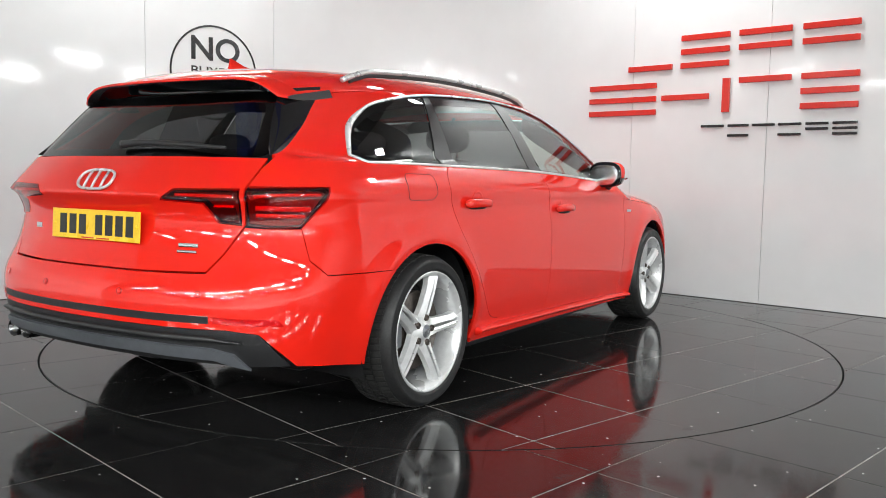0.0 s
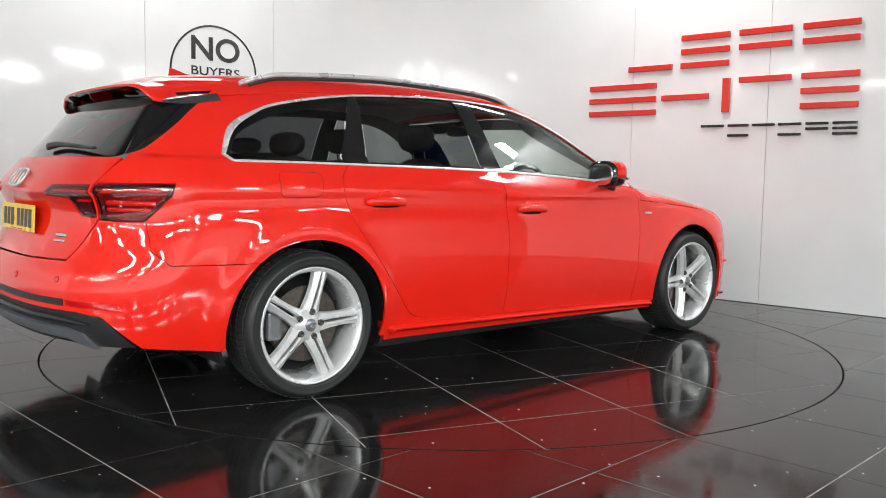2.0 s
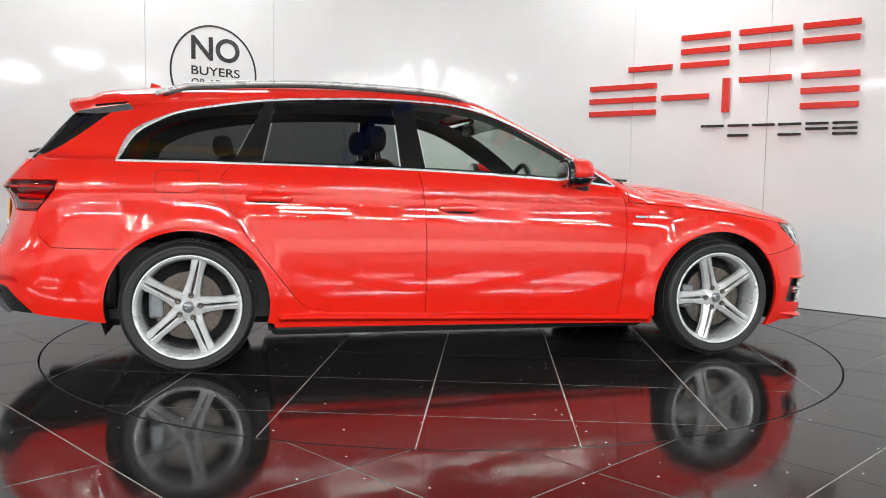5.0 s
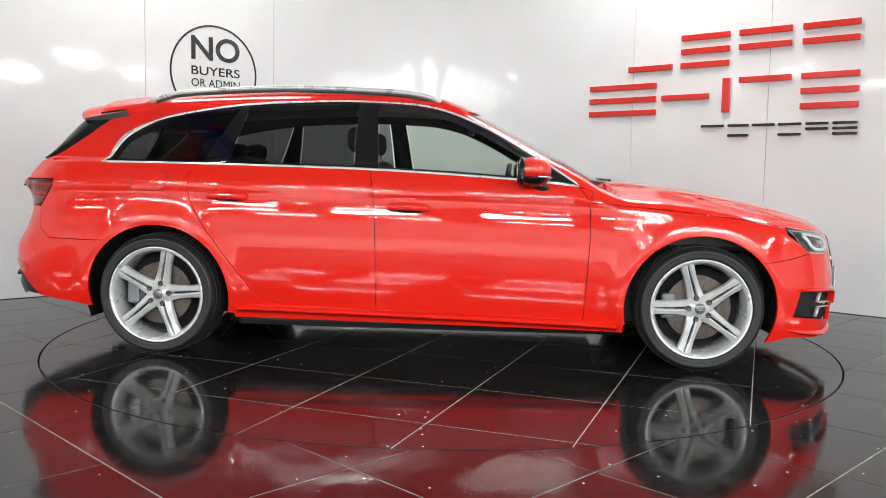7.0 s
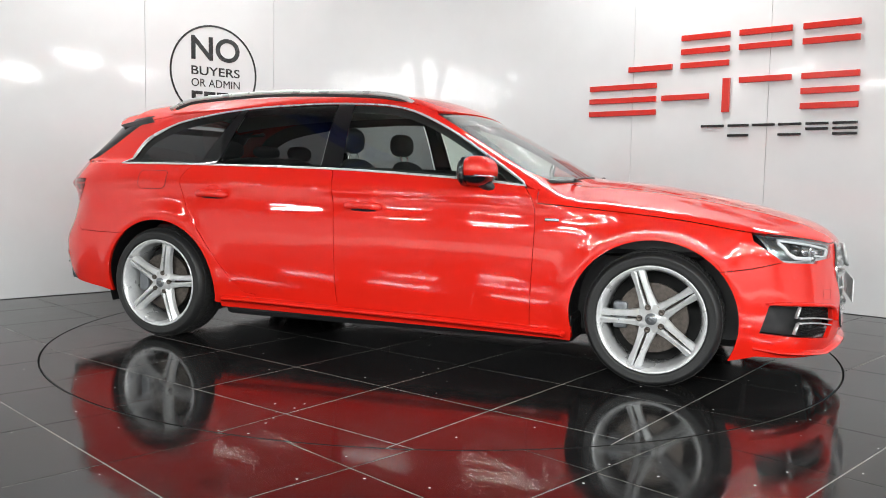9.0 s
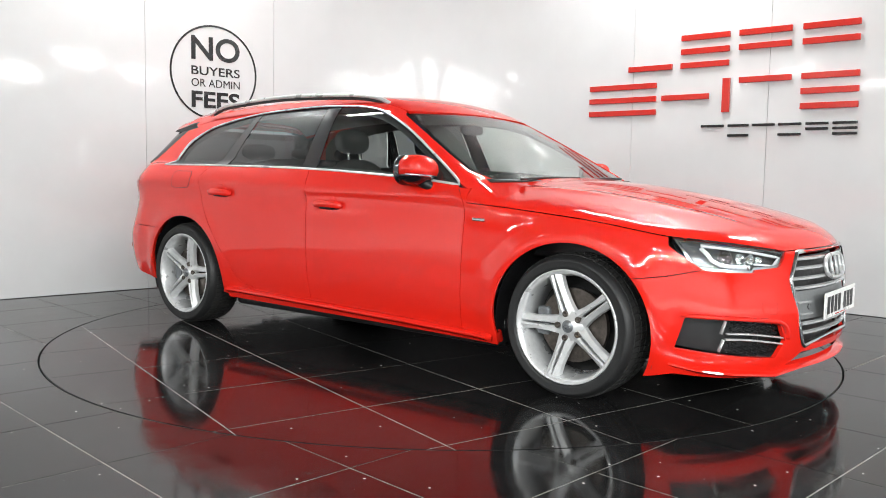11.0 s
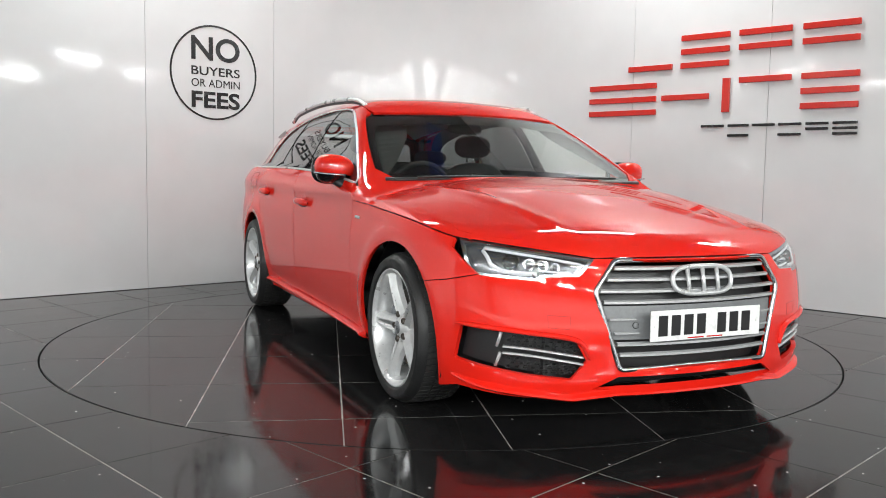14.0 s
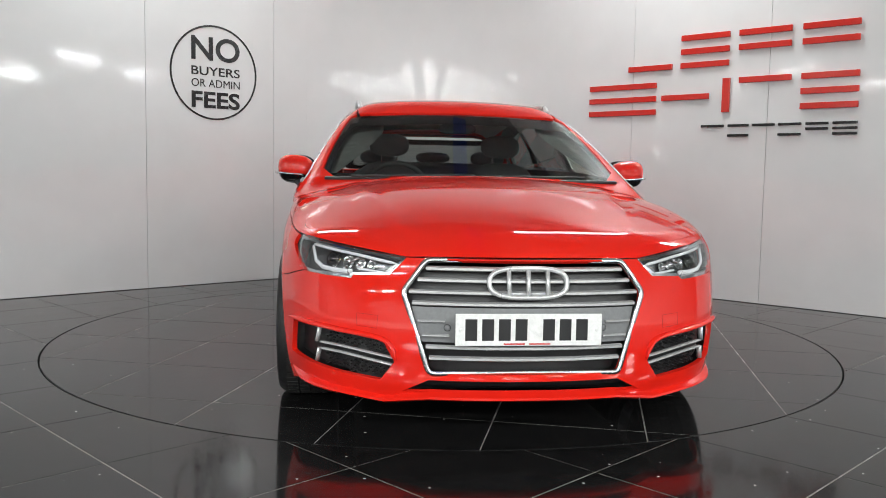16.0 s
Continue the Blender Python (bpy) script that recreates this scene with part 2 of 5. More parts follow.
def inside_circle(poly, r, keep_in):
    """The part of a convex polygon within a circle about the origin, or outside it (None if nothing is left)."""
    pts = []
    n = len(poly)
    dense = []
    for i in range(n):
        a, b = np.array(poly[i]), np.array(poly[(i + 1) % n])
        k = max(1, int(np.linalg.norm(b - a) / 0.004))
        dense += [a + (b - a) * j / k for j in range(k)]
    flags = [(np.hypot(*p) < r) == keep_in for p in dense]
    if all(flags):
        return [tuple(p) for p in poly]
    if not any(flags):
        return None
    start = next(i for i in range(len(dense)) if flags[i] and not flags[i - 1])
    order = [(start + k) % len(dense) for k in range(len(dense))]
    k = 0
    while k < len(order):
        if flags[order[k]]:
            pts.append(tuple(dense[order[k]]))
            k += 1
            continue
        last, stop = dense[order[k - 1]], k
        while stop < len(order) and not flags[order[stop]]:
            stop += 1
        after = dense[order[stop % len(order)]]
        a0, a1 = math.atan2(last[1], last[0]), math.atan2(after[1], after[0])
        a1 += 2 * math.pi * round((a0 - a1) / (2 * math.pi))
        m = max(2, int(abs(a1 - a0) * r / 0.02))
        pts += [(r * math.cos(a0 + (a1 - a0) * q / m), r * math.sin(a0 + (a1 - a0) * q / m)) for q in range(m + 1)]
        k = stop
    out = [pts[0]]
    for p in pts[1:]:
        if np.hypot(p[0] - out[-1][0], p[1] - out[-1][1]) > 0.003:
            out.append(p)
    return out if len(out) > 2 else None


def lay_tiles(parent, angle, pitch, first_u, first_v, span, r, keep_in, limit, name="tile"):
    """Square tiles in a lattice turned by angle; each is a plate 8 mm thick with its top at z = 0."""
    ca, sa = math.cos(radians(angle)), math.sin(radians(angle))
    shared, joint = {}, 0.0023
    n = int(span / pitch) + 2
    for i in range(-n, n):
        for j in range(-n, n):
            u, v = first_u + i * pitch, first_v + j * pitch
            square = [(u + joint, v + joint), (u + pitch - joint, v + joint), (u + pitch - joint, v + pitch - joint), (u + joint, v + pitch - joint)]
            turned = [(x * ca - y * sa, x * sa + y * ca) for x, y in square]
            cx, cy = sum(p[0] for p in turned) / 4, sum(p[1] for p in turned) / 4
            if not limit(cx, cy):
                continue
            poly = inside_circle(turned, r, keep_in)
            if poly is None:
                continue
            if len(poly) == 4 and "mesh" in shared:
                ob = new(name, shared["mesh"])
                ob.parent = parent
                ob.matrix_basis = pose(cx, cy, 0, 0, 0, angle)
                continue
            if len(poly) == 4:
                h = pitch / 2 - joint
                bm = prism_bm([(-h, -h), (h, -h), (h, h), (-h, h)], 0.008, pose(0, 0, -0.008), bevel=0.0012)
                ob = from_bm(name, bm, TILE, parent)
                ob.matrix_basis = pose(cx, cy, 0, 0, 0, angle)
                shared["mesh"] = ob.data
                continue
            k = len(poly)
            vs = [(x - cx, y - cy, 0) for x, y in poly] + [(x - cx, y - cy, -0.008) for x, y in poly]
            fs = [tuple(range(k))] + [(a, a + k, (a + 1) % k + k, (a + 1) % k) for a in range(k)]
            ob = obj(name, vs, fs, TILE, parent)
            ob.matrix_basis = pose(cx, cy, 0)


def build_room():
    floor = obj("floor", [(-9, -10, -0.0015), (9, -10, -0.003), (9, 5, -0.003), (-9, 5, -0.003)], [(0, 1, 2, 3)], GROUT)
    # the sheet under the tiles has a round well for the turntable
    bm = bmesh.new()
    n, ring = 256, []
    for k in range(n):
        a = 2 * math.pi * k / n
        c, s = math.cos(a), math.sin(a)
        far = min(13 / max(abs(c), 1e-6), (5 if s > 0 else 15) / max(abs(s), 1e-6))
        ring.append((bm.verts.new((2.2555 * c, 2.2555 * s, -0.0015)), bm.verts.new((far * c, far * s, -0.0015))))
    for k in range(n):
        a, b = ring[k], ring[(k + 1) % n]
        bm.faces.new((a[0], a[1], b[1], b[0]))
    me = floor.data
    bm.to_mesh(me)
    bm.free()
    tagged(floor, "black polished floor tiles with pale grout joints and specks", "floor", kind="structure")
    lay_tiles(floor, 45.0, 0.572, -1.938, -0.95, 9.0, 2.2555, False,
              lambda x, y: abs(x) < 5.2 and y > -5.6 and y < 3.7 - 0.9 * abs(x + 0.14) + 0.5)

    def wall(name, way, length):
        """One straight wall of panels 1.2 m wide, 10 mm thick, on a backing."""
        inward = Vector((way.y, -way.x, 0))
        if inward.dot(Vector((0, -5, 0)) - CORNER) < 0:
            inward = -inward
        back = obj(name, [], [], GREYWALL)
        m = Matrix((way.to_3d(), inward, Vector((0, 0, 1)))).transposed().to_4x4()
        m.translation = CORNER
        b = box_bm((-0.3, -0.22, 0), (length, -0.012, CEIL))
        bmesh.ops.transform(b, matrix=m, verts=b.verts)
        bmesh.ops.recalc_face_normals(b, faces=b.faces)
        b.to_mesh(back.data)
        b.free()
        return back, m

    r = 1.75
    half = math.acos(max(-1, min(1, LEFT_WAY.dot(RIGHT_WAY)))) / 2
    cut = r / math.tan(half)
    for name, way, seam, run in (("wall_west", LEFT_WAY, 3.068, 10.4), ("wall_east", RIGHT_WAY, 3.52, 7.3)):
        back, m = wall(name, way, run)
        tagged(back, "glossy white wall panels with fine upright joints", "wall", kind="structure")
        edges = sorted({round(seam + 1.175 * k, 3) for k in range(-3, 7) if cut + 0.1 < seam + 1.175 * k < run - 0.2} | {round(cut, 3), run})
        for a, b in zip(edges, edges[1:]):
            p = box_bm((a + (0.0015 if a > cut + 0.01 else 0.0), -0.012, 0.004), (b - 0.0015, 0.0, CEIL), 0.0008, 1)
            bmesh.ops.transform(p, matrix=m, verts=p.verts)
            part("panel", p, WALL, back)
    # the corner panel bends round between the two walls
    bis = (LEFT_WAY + RIGHT_WAY).normalized()
    centre = CORNER + bis * (r / math.sin(half))
    a0 = math.atan2(*(CORNER + LEFT_WAY * cut - centre).yx)
    a1 = math.atan2(*(CORNER + RIGHT_WAY * cut - centre).yx)
    if a0 < a1:
        a0 += 2 * math.pi
    vs, fs, n = [], [], 40
    for i in range(n + 1):
        a = a0 + (a1 - a0) * i / n
        for z in (0.004, CEIL):
            for rr in (r, r + 0.012):
                vs.append((centre.x + rr * math.cos(a), centre.y + rr * math.sin(a), z))
    for i in range(n):
        k = i * 4
        fs += [(k, k + 4, k + 6, k + 2), (k + 1, k + 3, k + 7, k + 5), (k + 2, k + 6, k + 7, k + 3), (k, k + 1, k + 5, k + 4)]
    bend = obj("wall_north", vs, fs, WALL, smooth=True)
    bend.data.set_sharp_from_angle(angle=0.6)
    tagged(bend, "glossy white curved corner panel between two walls", "wall", kind="structure")
    # plain walls and ceiling that close the room round the camera
    for name, lo, hi in (("wall_south", (-13, -15.2, 0), (13, -15, CEIL)), ("wall_far_west", (-13.2, -15, 0), (-13, 5, CEIL)), ("wall_far_east", (13, -15, 0), (13.2, 5, CEIL)), ("wall_back", (-13, 5, 0), (13, 5.2, CEIL))):
        tagged(from_bm(name, box_bm(lo, hi), GREYWALL), "plain grey painted workshop wall", "wall", kind="structure")
    tagged(from_bm("ceiling", box_bm((-13.2, -15.2, CEIL), (13.2, 5.2, CEIL + 0.2)), CEILING), "pale painted ceiling", "ceiling", kind="structure")


build_room()
# ---------------------------------------------------------------- car form
# The car's own frame: x forward, y to its left, z up, metres; wheels stand at x = XF and XR.
XF, XR, HUB, TYRE_R = 1.369, -1.452, 0.318, 0.318


def spline(*knots):
    """A natural cubic through (x, y) knots, straight beyond its ends."""
    xs, ys = (np.array(k, float) for k in zip(*knots))
    n, h = len(xs), np.diff(xs)
    a, b = np.eye(n), np.zeros(n)
    for i in range(1, n - 1):
        a[i, i - 1:i + 2] = h[i - 1], 2 * (h[i - 1] + h[i]), h[i]
        b[i] = 6 * ((ys[i + 1] - ys[i]) / h[i] - (ys[i] - ys[i - 1]) / h[i - 1])
    m = np.linalg.solve(a, b)
    s0 = (ys[1] - ys[0]) / h[0] - h[0] * m[1] / 6
    s1 = (ys[-1] - ys[-2]) / h[-1] + h[-1] * m[-2] / 6

    def value(x):
        x = np.asarray(x, float)
        i = np.clip(np.searchsorted(xs, x) - 1, 0, n - 2)
        u, v, w = xs[i + 1] - x, x - xs[i], h[i]
        y = (m[i] * u ** 3 + m[i + 1] * v ** 3) / (6 * w) + (ys[i] / w - m[i] * w / 6) * u + (ys[i + 1] / w - m[i + 1] * w / 6) * v
        y = np.where(x < xs[0], ys[0] + s0 * (x - xs[0]), y)
        return np.where(x > xs[-1], ys[-1] + s1 * (x - xs[-1]), y)
    return value


def smax(a, b, k):
    h = np.clip(k - np.abs(a - b), 0, None) / k
    return np.maximum(a, b) + h * h * k / 4


plan_half = spline((-2.5, 0.80), (-2.1, 0.868), (-1.45, 0.912), (-0.6, 0.918), (0.5, 0.918), (1.37, 0.912), (1.8, 0.875), (2.2, 0.82))
crease_z = spline((-2.3, 0.905), (-1.3, 0.914), (-0.3, 0.899), (0.8, 0.872), (1.8, 0.80), (2.2, 0.76))
flank = spline((-0.75, -0.075), (-0.65, -0.045), (-0.55, -0.020), (-0.42, -0.004), (-0.28, 0.0), (-0.14, -0.008), (-0.05, -0.016), (-0.012, -0.013), (0.012, -0.019), (0.09, -0.068), (0.2, -0.15))
bonnet_z = spline((-2.5, 1.035), (-1.3, 1.015), (-0.3, 1.0), (0.5, 0.965), (0.75, 0.965), (0.95, 0.962), (1.30, 0.933), (1.74, 0.854), (2.02, 0.780), (2.2, 0.714), (2.3, 0.67))
nose_dx = spline((0.12, -0.06), (0.2, -0.012), (0.28, 0.0), (0.42, 0.006), (0.5, -0.002), (0.6, -0.021), (0.68, -0.045), (0.76, -0.10))
tail_x = spline((0.15, -2.36), (0.25, -2.40), (0.36, -2.44), (0.47, -2.455), (0.56, -2.445), (0.64, -2.40), (0.72, -2.368), (0.82, -2.362), (0.868, -2.383), (0.95, -2.345), (1.02, -2.285), (1.1, -2.20))
roof_z = spline((-2.15, 1.354), (-1.8, 1.398), (-1.2, 1.437), (-0.6, 1.448), (-0.1, 1.431), (0.25, 1.386), (0.5, 1.33))
glass_dy = spline((-2.3, -0.16), (-1.82, -0.092), (-1.2, -0.035), (-0.4, 0.0), (0.4, 0.0), (0.8, -0.01))


def low_form(x, y, z):
    ay = np.sqrt(y * y + 1e-6)
    d = z - crease_z(x)
    side = plan_half(x) + flank(d)
    for cx in (XF, XR):
        r = np.hypot(x - cx, z - HUB)
        side = side + 0.012 * np.exp(-((r - 0.405) / 0.055) ** 2)
    f = ay - side
    fall = np.clip((x - 0.55) / 0.45, 0, 1)
    top = z - (bonnet_z(np.minimum(x, 2.3)) - 0.085 * fall * fall * (3 - 2 * fall) * (ay / 0.8) ** 2.4)
    ridge = 0.62 - 0.16 * (x - 0.9)
    top = top - 0.005 * fall * np.exp(-((ay - ridge) / 0.035) ** 2) * np.clip((2.15 - x) / 0.3, 0, 1)
    front = x - (2.243 - 0.33 * y * y - 0.14 * y ** 4 + nose_dx(z))
    rear = tail_x(z) + 0.13 * y * y + 0.24 * y ** 4 - x
    f = smax(f, front * 0.9, 0.17)
    f = smax(f, rear * 0.9, 0.18)
    return smax(f, top, 0.055 * fall + 0.012)


def cabin_form(x, y, z):
    ay = np.sqrt(y * y + 1e-6)
    u = z - 1.0
    f = (ay - (0.836 + glass_dy(x) - 0.47 * u - 0.40 * u * u)) * 0.9
    roof = z - (roof_z(x) - 0.035 * (ay / 0.6) ** 2.2)
    screen = (x - (0.945 - 1.93 * (z - 0.955) - 0.24 * y * y)) * 0.46
    rear = ((-2.275 + 0.86 * (z - 1.0)) + 0.16 * y * y - x) * 0.76
    f = smax(f, roof, 0.11)
    f = smax(f, screen, 0.05)
    return np.maximum(smax(f, rear, 0.05), 0.88 - z)


def car_form(x, y, z):
    """Below 0 inside the body, above 0 outside."""
    a, b = low_form(x, y, z), cabin_form(x, y, z)
    h = np.clip(0.03 - np.abs(a - b), 0, None) / 0.03
    return np.minimum(a, b) - h * h * 0.0075


def meet(origin, way, form=car_form, reach=2.2, step=0.01):
    """First meeting of rays with the form; origin and way are n x 3. The points, and the outward normals there."""
    n = len(origin)
    lo, hi, hit = np.zeros(n), np.zeros(n), np.zeros(n, bool)
    t = 0.0
    prev = form(*origin.T)
    while t < reach:
        q = origin + way * (t + step)
        now = form(*q.T)
        new_hit = ~hit & (now < 0)
        lo[new_hit], hi[new_hit] = t, t + step
        hit |= new_hit
        t += step
        if hit.all():
            break
    for _ in range(22):
        mid = (lo + hi) / 2
        inside = form(*(origin + way * mid[:, None]).T) < 0
        hi, lo = np.where(inside, mid, hi), np.where(inside, lo, mid)
    p = origin + way * hi[:, None]
    e = 0.002
    g = np.stack([form(*(p + e * d).T) - form(*(p - e * d).T) for d in np.eye(3)], -1)
    g /= np.linalg.norm(g, axis=1, keepdims=True) + 1e-12
    return p, g, hit


# ---------------------------------------------------------------- panels laid on the form
from mathutils.geometry import delaunay_2d_cdt


def from_side(u, v):
    return np.stack([u, np.full_like(u, -1.25), v], -1), np.tile((0.0, 1.0, 0.0), (len(u), 1))


def from_top(u, v):
    return np.stack([u, v, np.full_like(u, 1.7)], -1), np.tile((0.0, 0.0, -1.0), (len(u), 1))


AXF, AXR = 1.0, -1.3


def from_nose(u, v):
    w = np.stack([-np.cos(u), -np.sin(u), 0 * u], -1)
    return np.stack([AXF - 1.7 * w[:, 0], -1.7 * w[:, 1], v], -1), w


def from_tail(u, v):
    w = np.stack([np.cos(u), -np.sin(u), 0 * u], -1)
    return np.stack([AXR - 1.7 * w[:, 0], -1.7 * w[:, 1], v], -1), w


def nose_uv(points, dense=6):
    """Turns (y, z) as seen from ahead into the angle round the nose, and z."""
    p = np.asarray(points, float)
    q, _, _ = meet(np.stack([np.full(len(p), 3.0), p[:, 0], p[:, 1]], -1), np.tile((-1.0, 0, 0), (len(p), 1)))
    return np.stack([np.arctan2(q[:, 1], q[:, 0] - AXF), p[:, 1]], -1)


def tail_uv(points):
    p = np.asarray(points, float)
    q, _, _ = meet(np.stack([np.full(len(p), -3.2), p[:, 0], p[:, 1]], -1), np.tile((1.0, 0, 0), (len(p), 1)))
    return np.stack([np.arctan2(q[:, 1], -(q[:, 0] - AXR)), p[:, 1]], -1)


def within(poly, pts):
    x, y = pts[:, 0][:, None], pts[:, 1][:, None]
    a, b = poly, np.roll(poly, -1, 0)
    cross = (a[:, 1] > y) != (b[:, 1] > y)
    with np.errstate(divide="ignore", invalid="ignore"):
        at = (b[:, 0] - a[:, 0]) * (y - a[:, 1]) / (b[:, 1] - a[:, 1]) + a[:, 0]
    return (np.sum(cross & (x < at), 1) % 2) == 1


def resample(poly, step, sx=1.0):
    out = []
    for i in range(len(poly)):
        a, b = poly[i], poly[(i + 1) % len(poly)]
        k = max(1, int(round(np.hypot((b[0] - a[0]) * sx, b[1] - a[1]) / step)))
        out += [a + (b - a) * j / k for j in range(k)]
    return np.array(out)


def resample_open(points, step):
    """An open line with points at most step apart."""
    p, out = np.asarray(points, float), []
    for a, b in zip(p, p[1:]):
        n = max(1, int(np.hypot(*(b - a)) / step))
        out += [a + (b - a) * k / n for k in range(n)]
    return np.array(out + [p[-1]])


def sheet(outline, holes=(), step=0.03, sx=1.0):
    """A flat sheet of triangles within an outline, less its holes. sx: metres in one unit of u."""
    loops = [resample(np.asarray(outline, float), step, sx)] + [resample(np.asarray(h, float), step, sx) for h in holes]
    pts, edges = [], []
    for lp in loops:
        k = len(pts)
        pts += [tuple(p) for p in lp]
        edges += [(k + i, k + (i + 1) % len(lp)) for i in range(len(lp))]
    ring = np.array(pts)
    lo, hi = ring.min(0), ring.max(0)
    su = step / sx
    gu, gv = np.meshgrid(np.arange(lo[0], hi[0], su), np.arange(lo[1], hi[1], step))
    gu = gu + (np.arange(gu.shape[0]) % 2)[:, None] * su / 2
    grid = np.stack([gu.ravel(), gv.ravel()], -1)
    ok = within(loops[0], grid)
    for lp in loops[1:]:
        ok &= ~within(lp, grid)
    grid = grid[ok]
    if len(grid):
        d = np.min(np.hypot((grid[:, None, 0] - ring[None, :, 0]) * sx, grid[:, None, 1] - ring[None, :, 1]), 1)
        grid = grid[d > step * 0.45]
    allp = np.vstack([ring, grid]) if len(grid) else ring
    co, _, tris, *_ = delaunay_2d_cdt([Vector(p) for p in allp], edges, [], 0, 1e-6)
    co = np.array([tuple(c) for c in co])
    tris = np.array([tuple(f) for f in tris if len(f) == 3])
    mid = co[tris].mean(1)
    keep = within(loops[0], mid)
    for lp in loops[1:]:
        keep &= ~within(lp, mid)
    return co, tris[keep]


def panel(name, outline, view, mat, parent, label="", holes=(), depth=0.014, raise_by=0.0, step=0.03, sx=1.0, form=None, mirror=False, flat=False):
    """A panel of the body: an outline laid on the form as seen from view, with an edge turned inward by depth."""
    uv, tris = sheet(outline, holes, step, sx)
    p, n, hit = meet(*view(uv[:, 0], uv[:, 1]), form or car_form)
    if not hit.all():
        good = np.where(hit)[0]
        for i in np.where(~hit)[0]:
            j = good[np.argmin(np.hypot(*(uv[good] - uv[i]).T))]
            p[i], n[i] = p[j], n[j]
    p = p + n * raise_by
    a = np.cross(p[tris[:, 1]] - p[tris[:, 0]], p[tris[:, 2]] - p[tris[:, 0]])
    turn = np.sum(a * n[tris[:, 0]], 1) < 0
    tris = np.where(turn[:, None], tris[:, ::-1], tris)
    verts, norms, faces = [p], [n], [tuple(t) for t in tris]
    if depth:
        seen = {}
        for t in tris:
            for i in range(3):
                e = (t[i], t[(i + 1) % 3])
                seen[e] = seen.get(e, 0) + 1
        rim = [e for e in seen if (e[1], e[0]) not in seen]
        base = len(p)
        extra, en = [], []
        for a_, b_ in rim:
            k = base + len(extra)
            side = np.cross(p[b_] - p[a_], n[a_])
            side /= np.linalg.norm(side) + 1e-12
            extra += [p[a_], p[b_], p[b_] - n[b_] * depth, p[a_] - n[a_] * depth]
            en += [side] * 4
            faces.append((k + 1, k, k + 3, k + 2))
        if extra:
            verts.append(np.array(extra))
            norms.append(np.array(en))
    verts, norms = np.vstack(verts), np.vstack(norms)
    made = obj(name, verts, faces, mat, parent, label, smooth=True, normals=norms)
    if mirror:
        flip = np.array((1.0, -1.0, 1.0))
        other = obj(name, verts * flip, [f[::-1] for f in faces], mat, parent, label, smooth=True, normals=norms * flip)
        return made, other
    return made


def on_side(points, lift=0.0, sign=-1):
    """Points (x, z) of the flank laid on the form: places and normals."""
    q = np.asarray(points, float)
    p, n, _ = meet(*from_side(q[:, 0], q[:, 1]))
    p = p + n * lift
    if sign > 0:
        p, n = p * (1, -1, 1), n * (1, -1, 1)
    return p, n


def on_view(points, view, lift=0.0):
    q = np.asarray(points, float)
    p, n, _ = meet(*view(q[:, 0], q[:, 1]))
    return p + n * lift, n


def top_z(x, y):
    p, _, _ = meet(*from_top(np.atleast_1d(np.asarray(x, float)), np.full(np.size(x), float(y))))
    return p[:, 2]


def shrink(poly, d=0.002):
    """Draws an outline in by d, so that panels leave a joint."""
    p = np.asarray(poly, float)
    a, b = np.roll(p, 1, 0), np.roll(p, -1, 0)
    area = np.sum(p[:, 0] * b[:, 1] - b[:, 0] * p[:, 1])
    u, v = p - a, b - p
    u /= np.linalg.norm(u, axis=1, keepdims=True) + 1e-9
    v /= np.linalg.norm(v, axis=1, keepdims=True) + 1e-9
    nu, nv = np.stack([-u[:, 1], u[:, 0]], -1), np.stack([-v[:, 1], v[:, 0]], -1)
    m = nu + nv
    m /= np.maximum(np.sum(m * nu, 1), 0.5)[:, None] + 1e-9
    return p + m * d * (1 if area > 0 else -1)


# ---------------------------------------------------------------- car
car = new("estate_car")
car.empty_display_size = 0.5
tagged(car, "glossy red estate car with silver roof rails on a turntable", "car")

BELT = [(-1.775, 1.013), (-1.245, 1.010), (-0.343, 0.995), (0.402, 0.957), (0.742, 0.926)]
HEAD = [(-1.775, 1.040), (-1.715, 1.150), (-1.60, 1.222), (-1.45, 1.275), (-1.106, 1.333), (-0.75, 1.357), (-0.418, 1.363), (-0.045, 1.336), (0.235, 1.236), (0.536, 1.066), (0.748, 0.930)]
belt_line, head_line = smooth_line(BELT, 6), smooth_line(HEAD, 6)
belt_at = lambda x: float(np.interp(x, belt_line[:, 0], belt_line[:, 1]))
head_at = lambda x: float(np.interp(x, head_line[:, 0], head_line[:, 1]))
BONNET_SIDE = smooth_line([(0.815, 0.842), (1.1, 0.820), (1.47, 0.784), (1.79, 0.733)], 8)
DOOR_FRONT = smooth_line([(0.742, 0.922), (0.792, 0.85), (0.806, 0.73), (0.797, 0.501), (0.782, 0.236)], 5)
DOOR_MID = smooth_line([(-0.335, 0.994), (-0.317, 0.937), (-0.293, 0.705), (-0.286, 0.266)], 5)
DOOR_REAR = smooth_line([(-1.236, 1.009), (-1.296, 0.925), (-1.24, 0.759), (-1.11, 0.575), (-0.985, 0.409), (-0.90, 0.312), (-0.80, 0.288)], 6)
ARCH_R, ARCH_WIDE = 0.368, 1.045


def arch(cx, a0, a1, n=28, r=ARCH_R):
    return [(cx + r * ARCH_WIDE * math.cos(radians(a0 + (a1 - a0) * i / n)), HUB + r * math.sin(radians(a0 + (a1 - a0) * i / n))) for i in range(n + 1)]


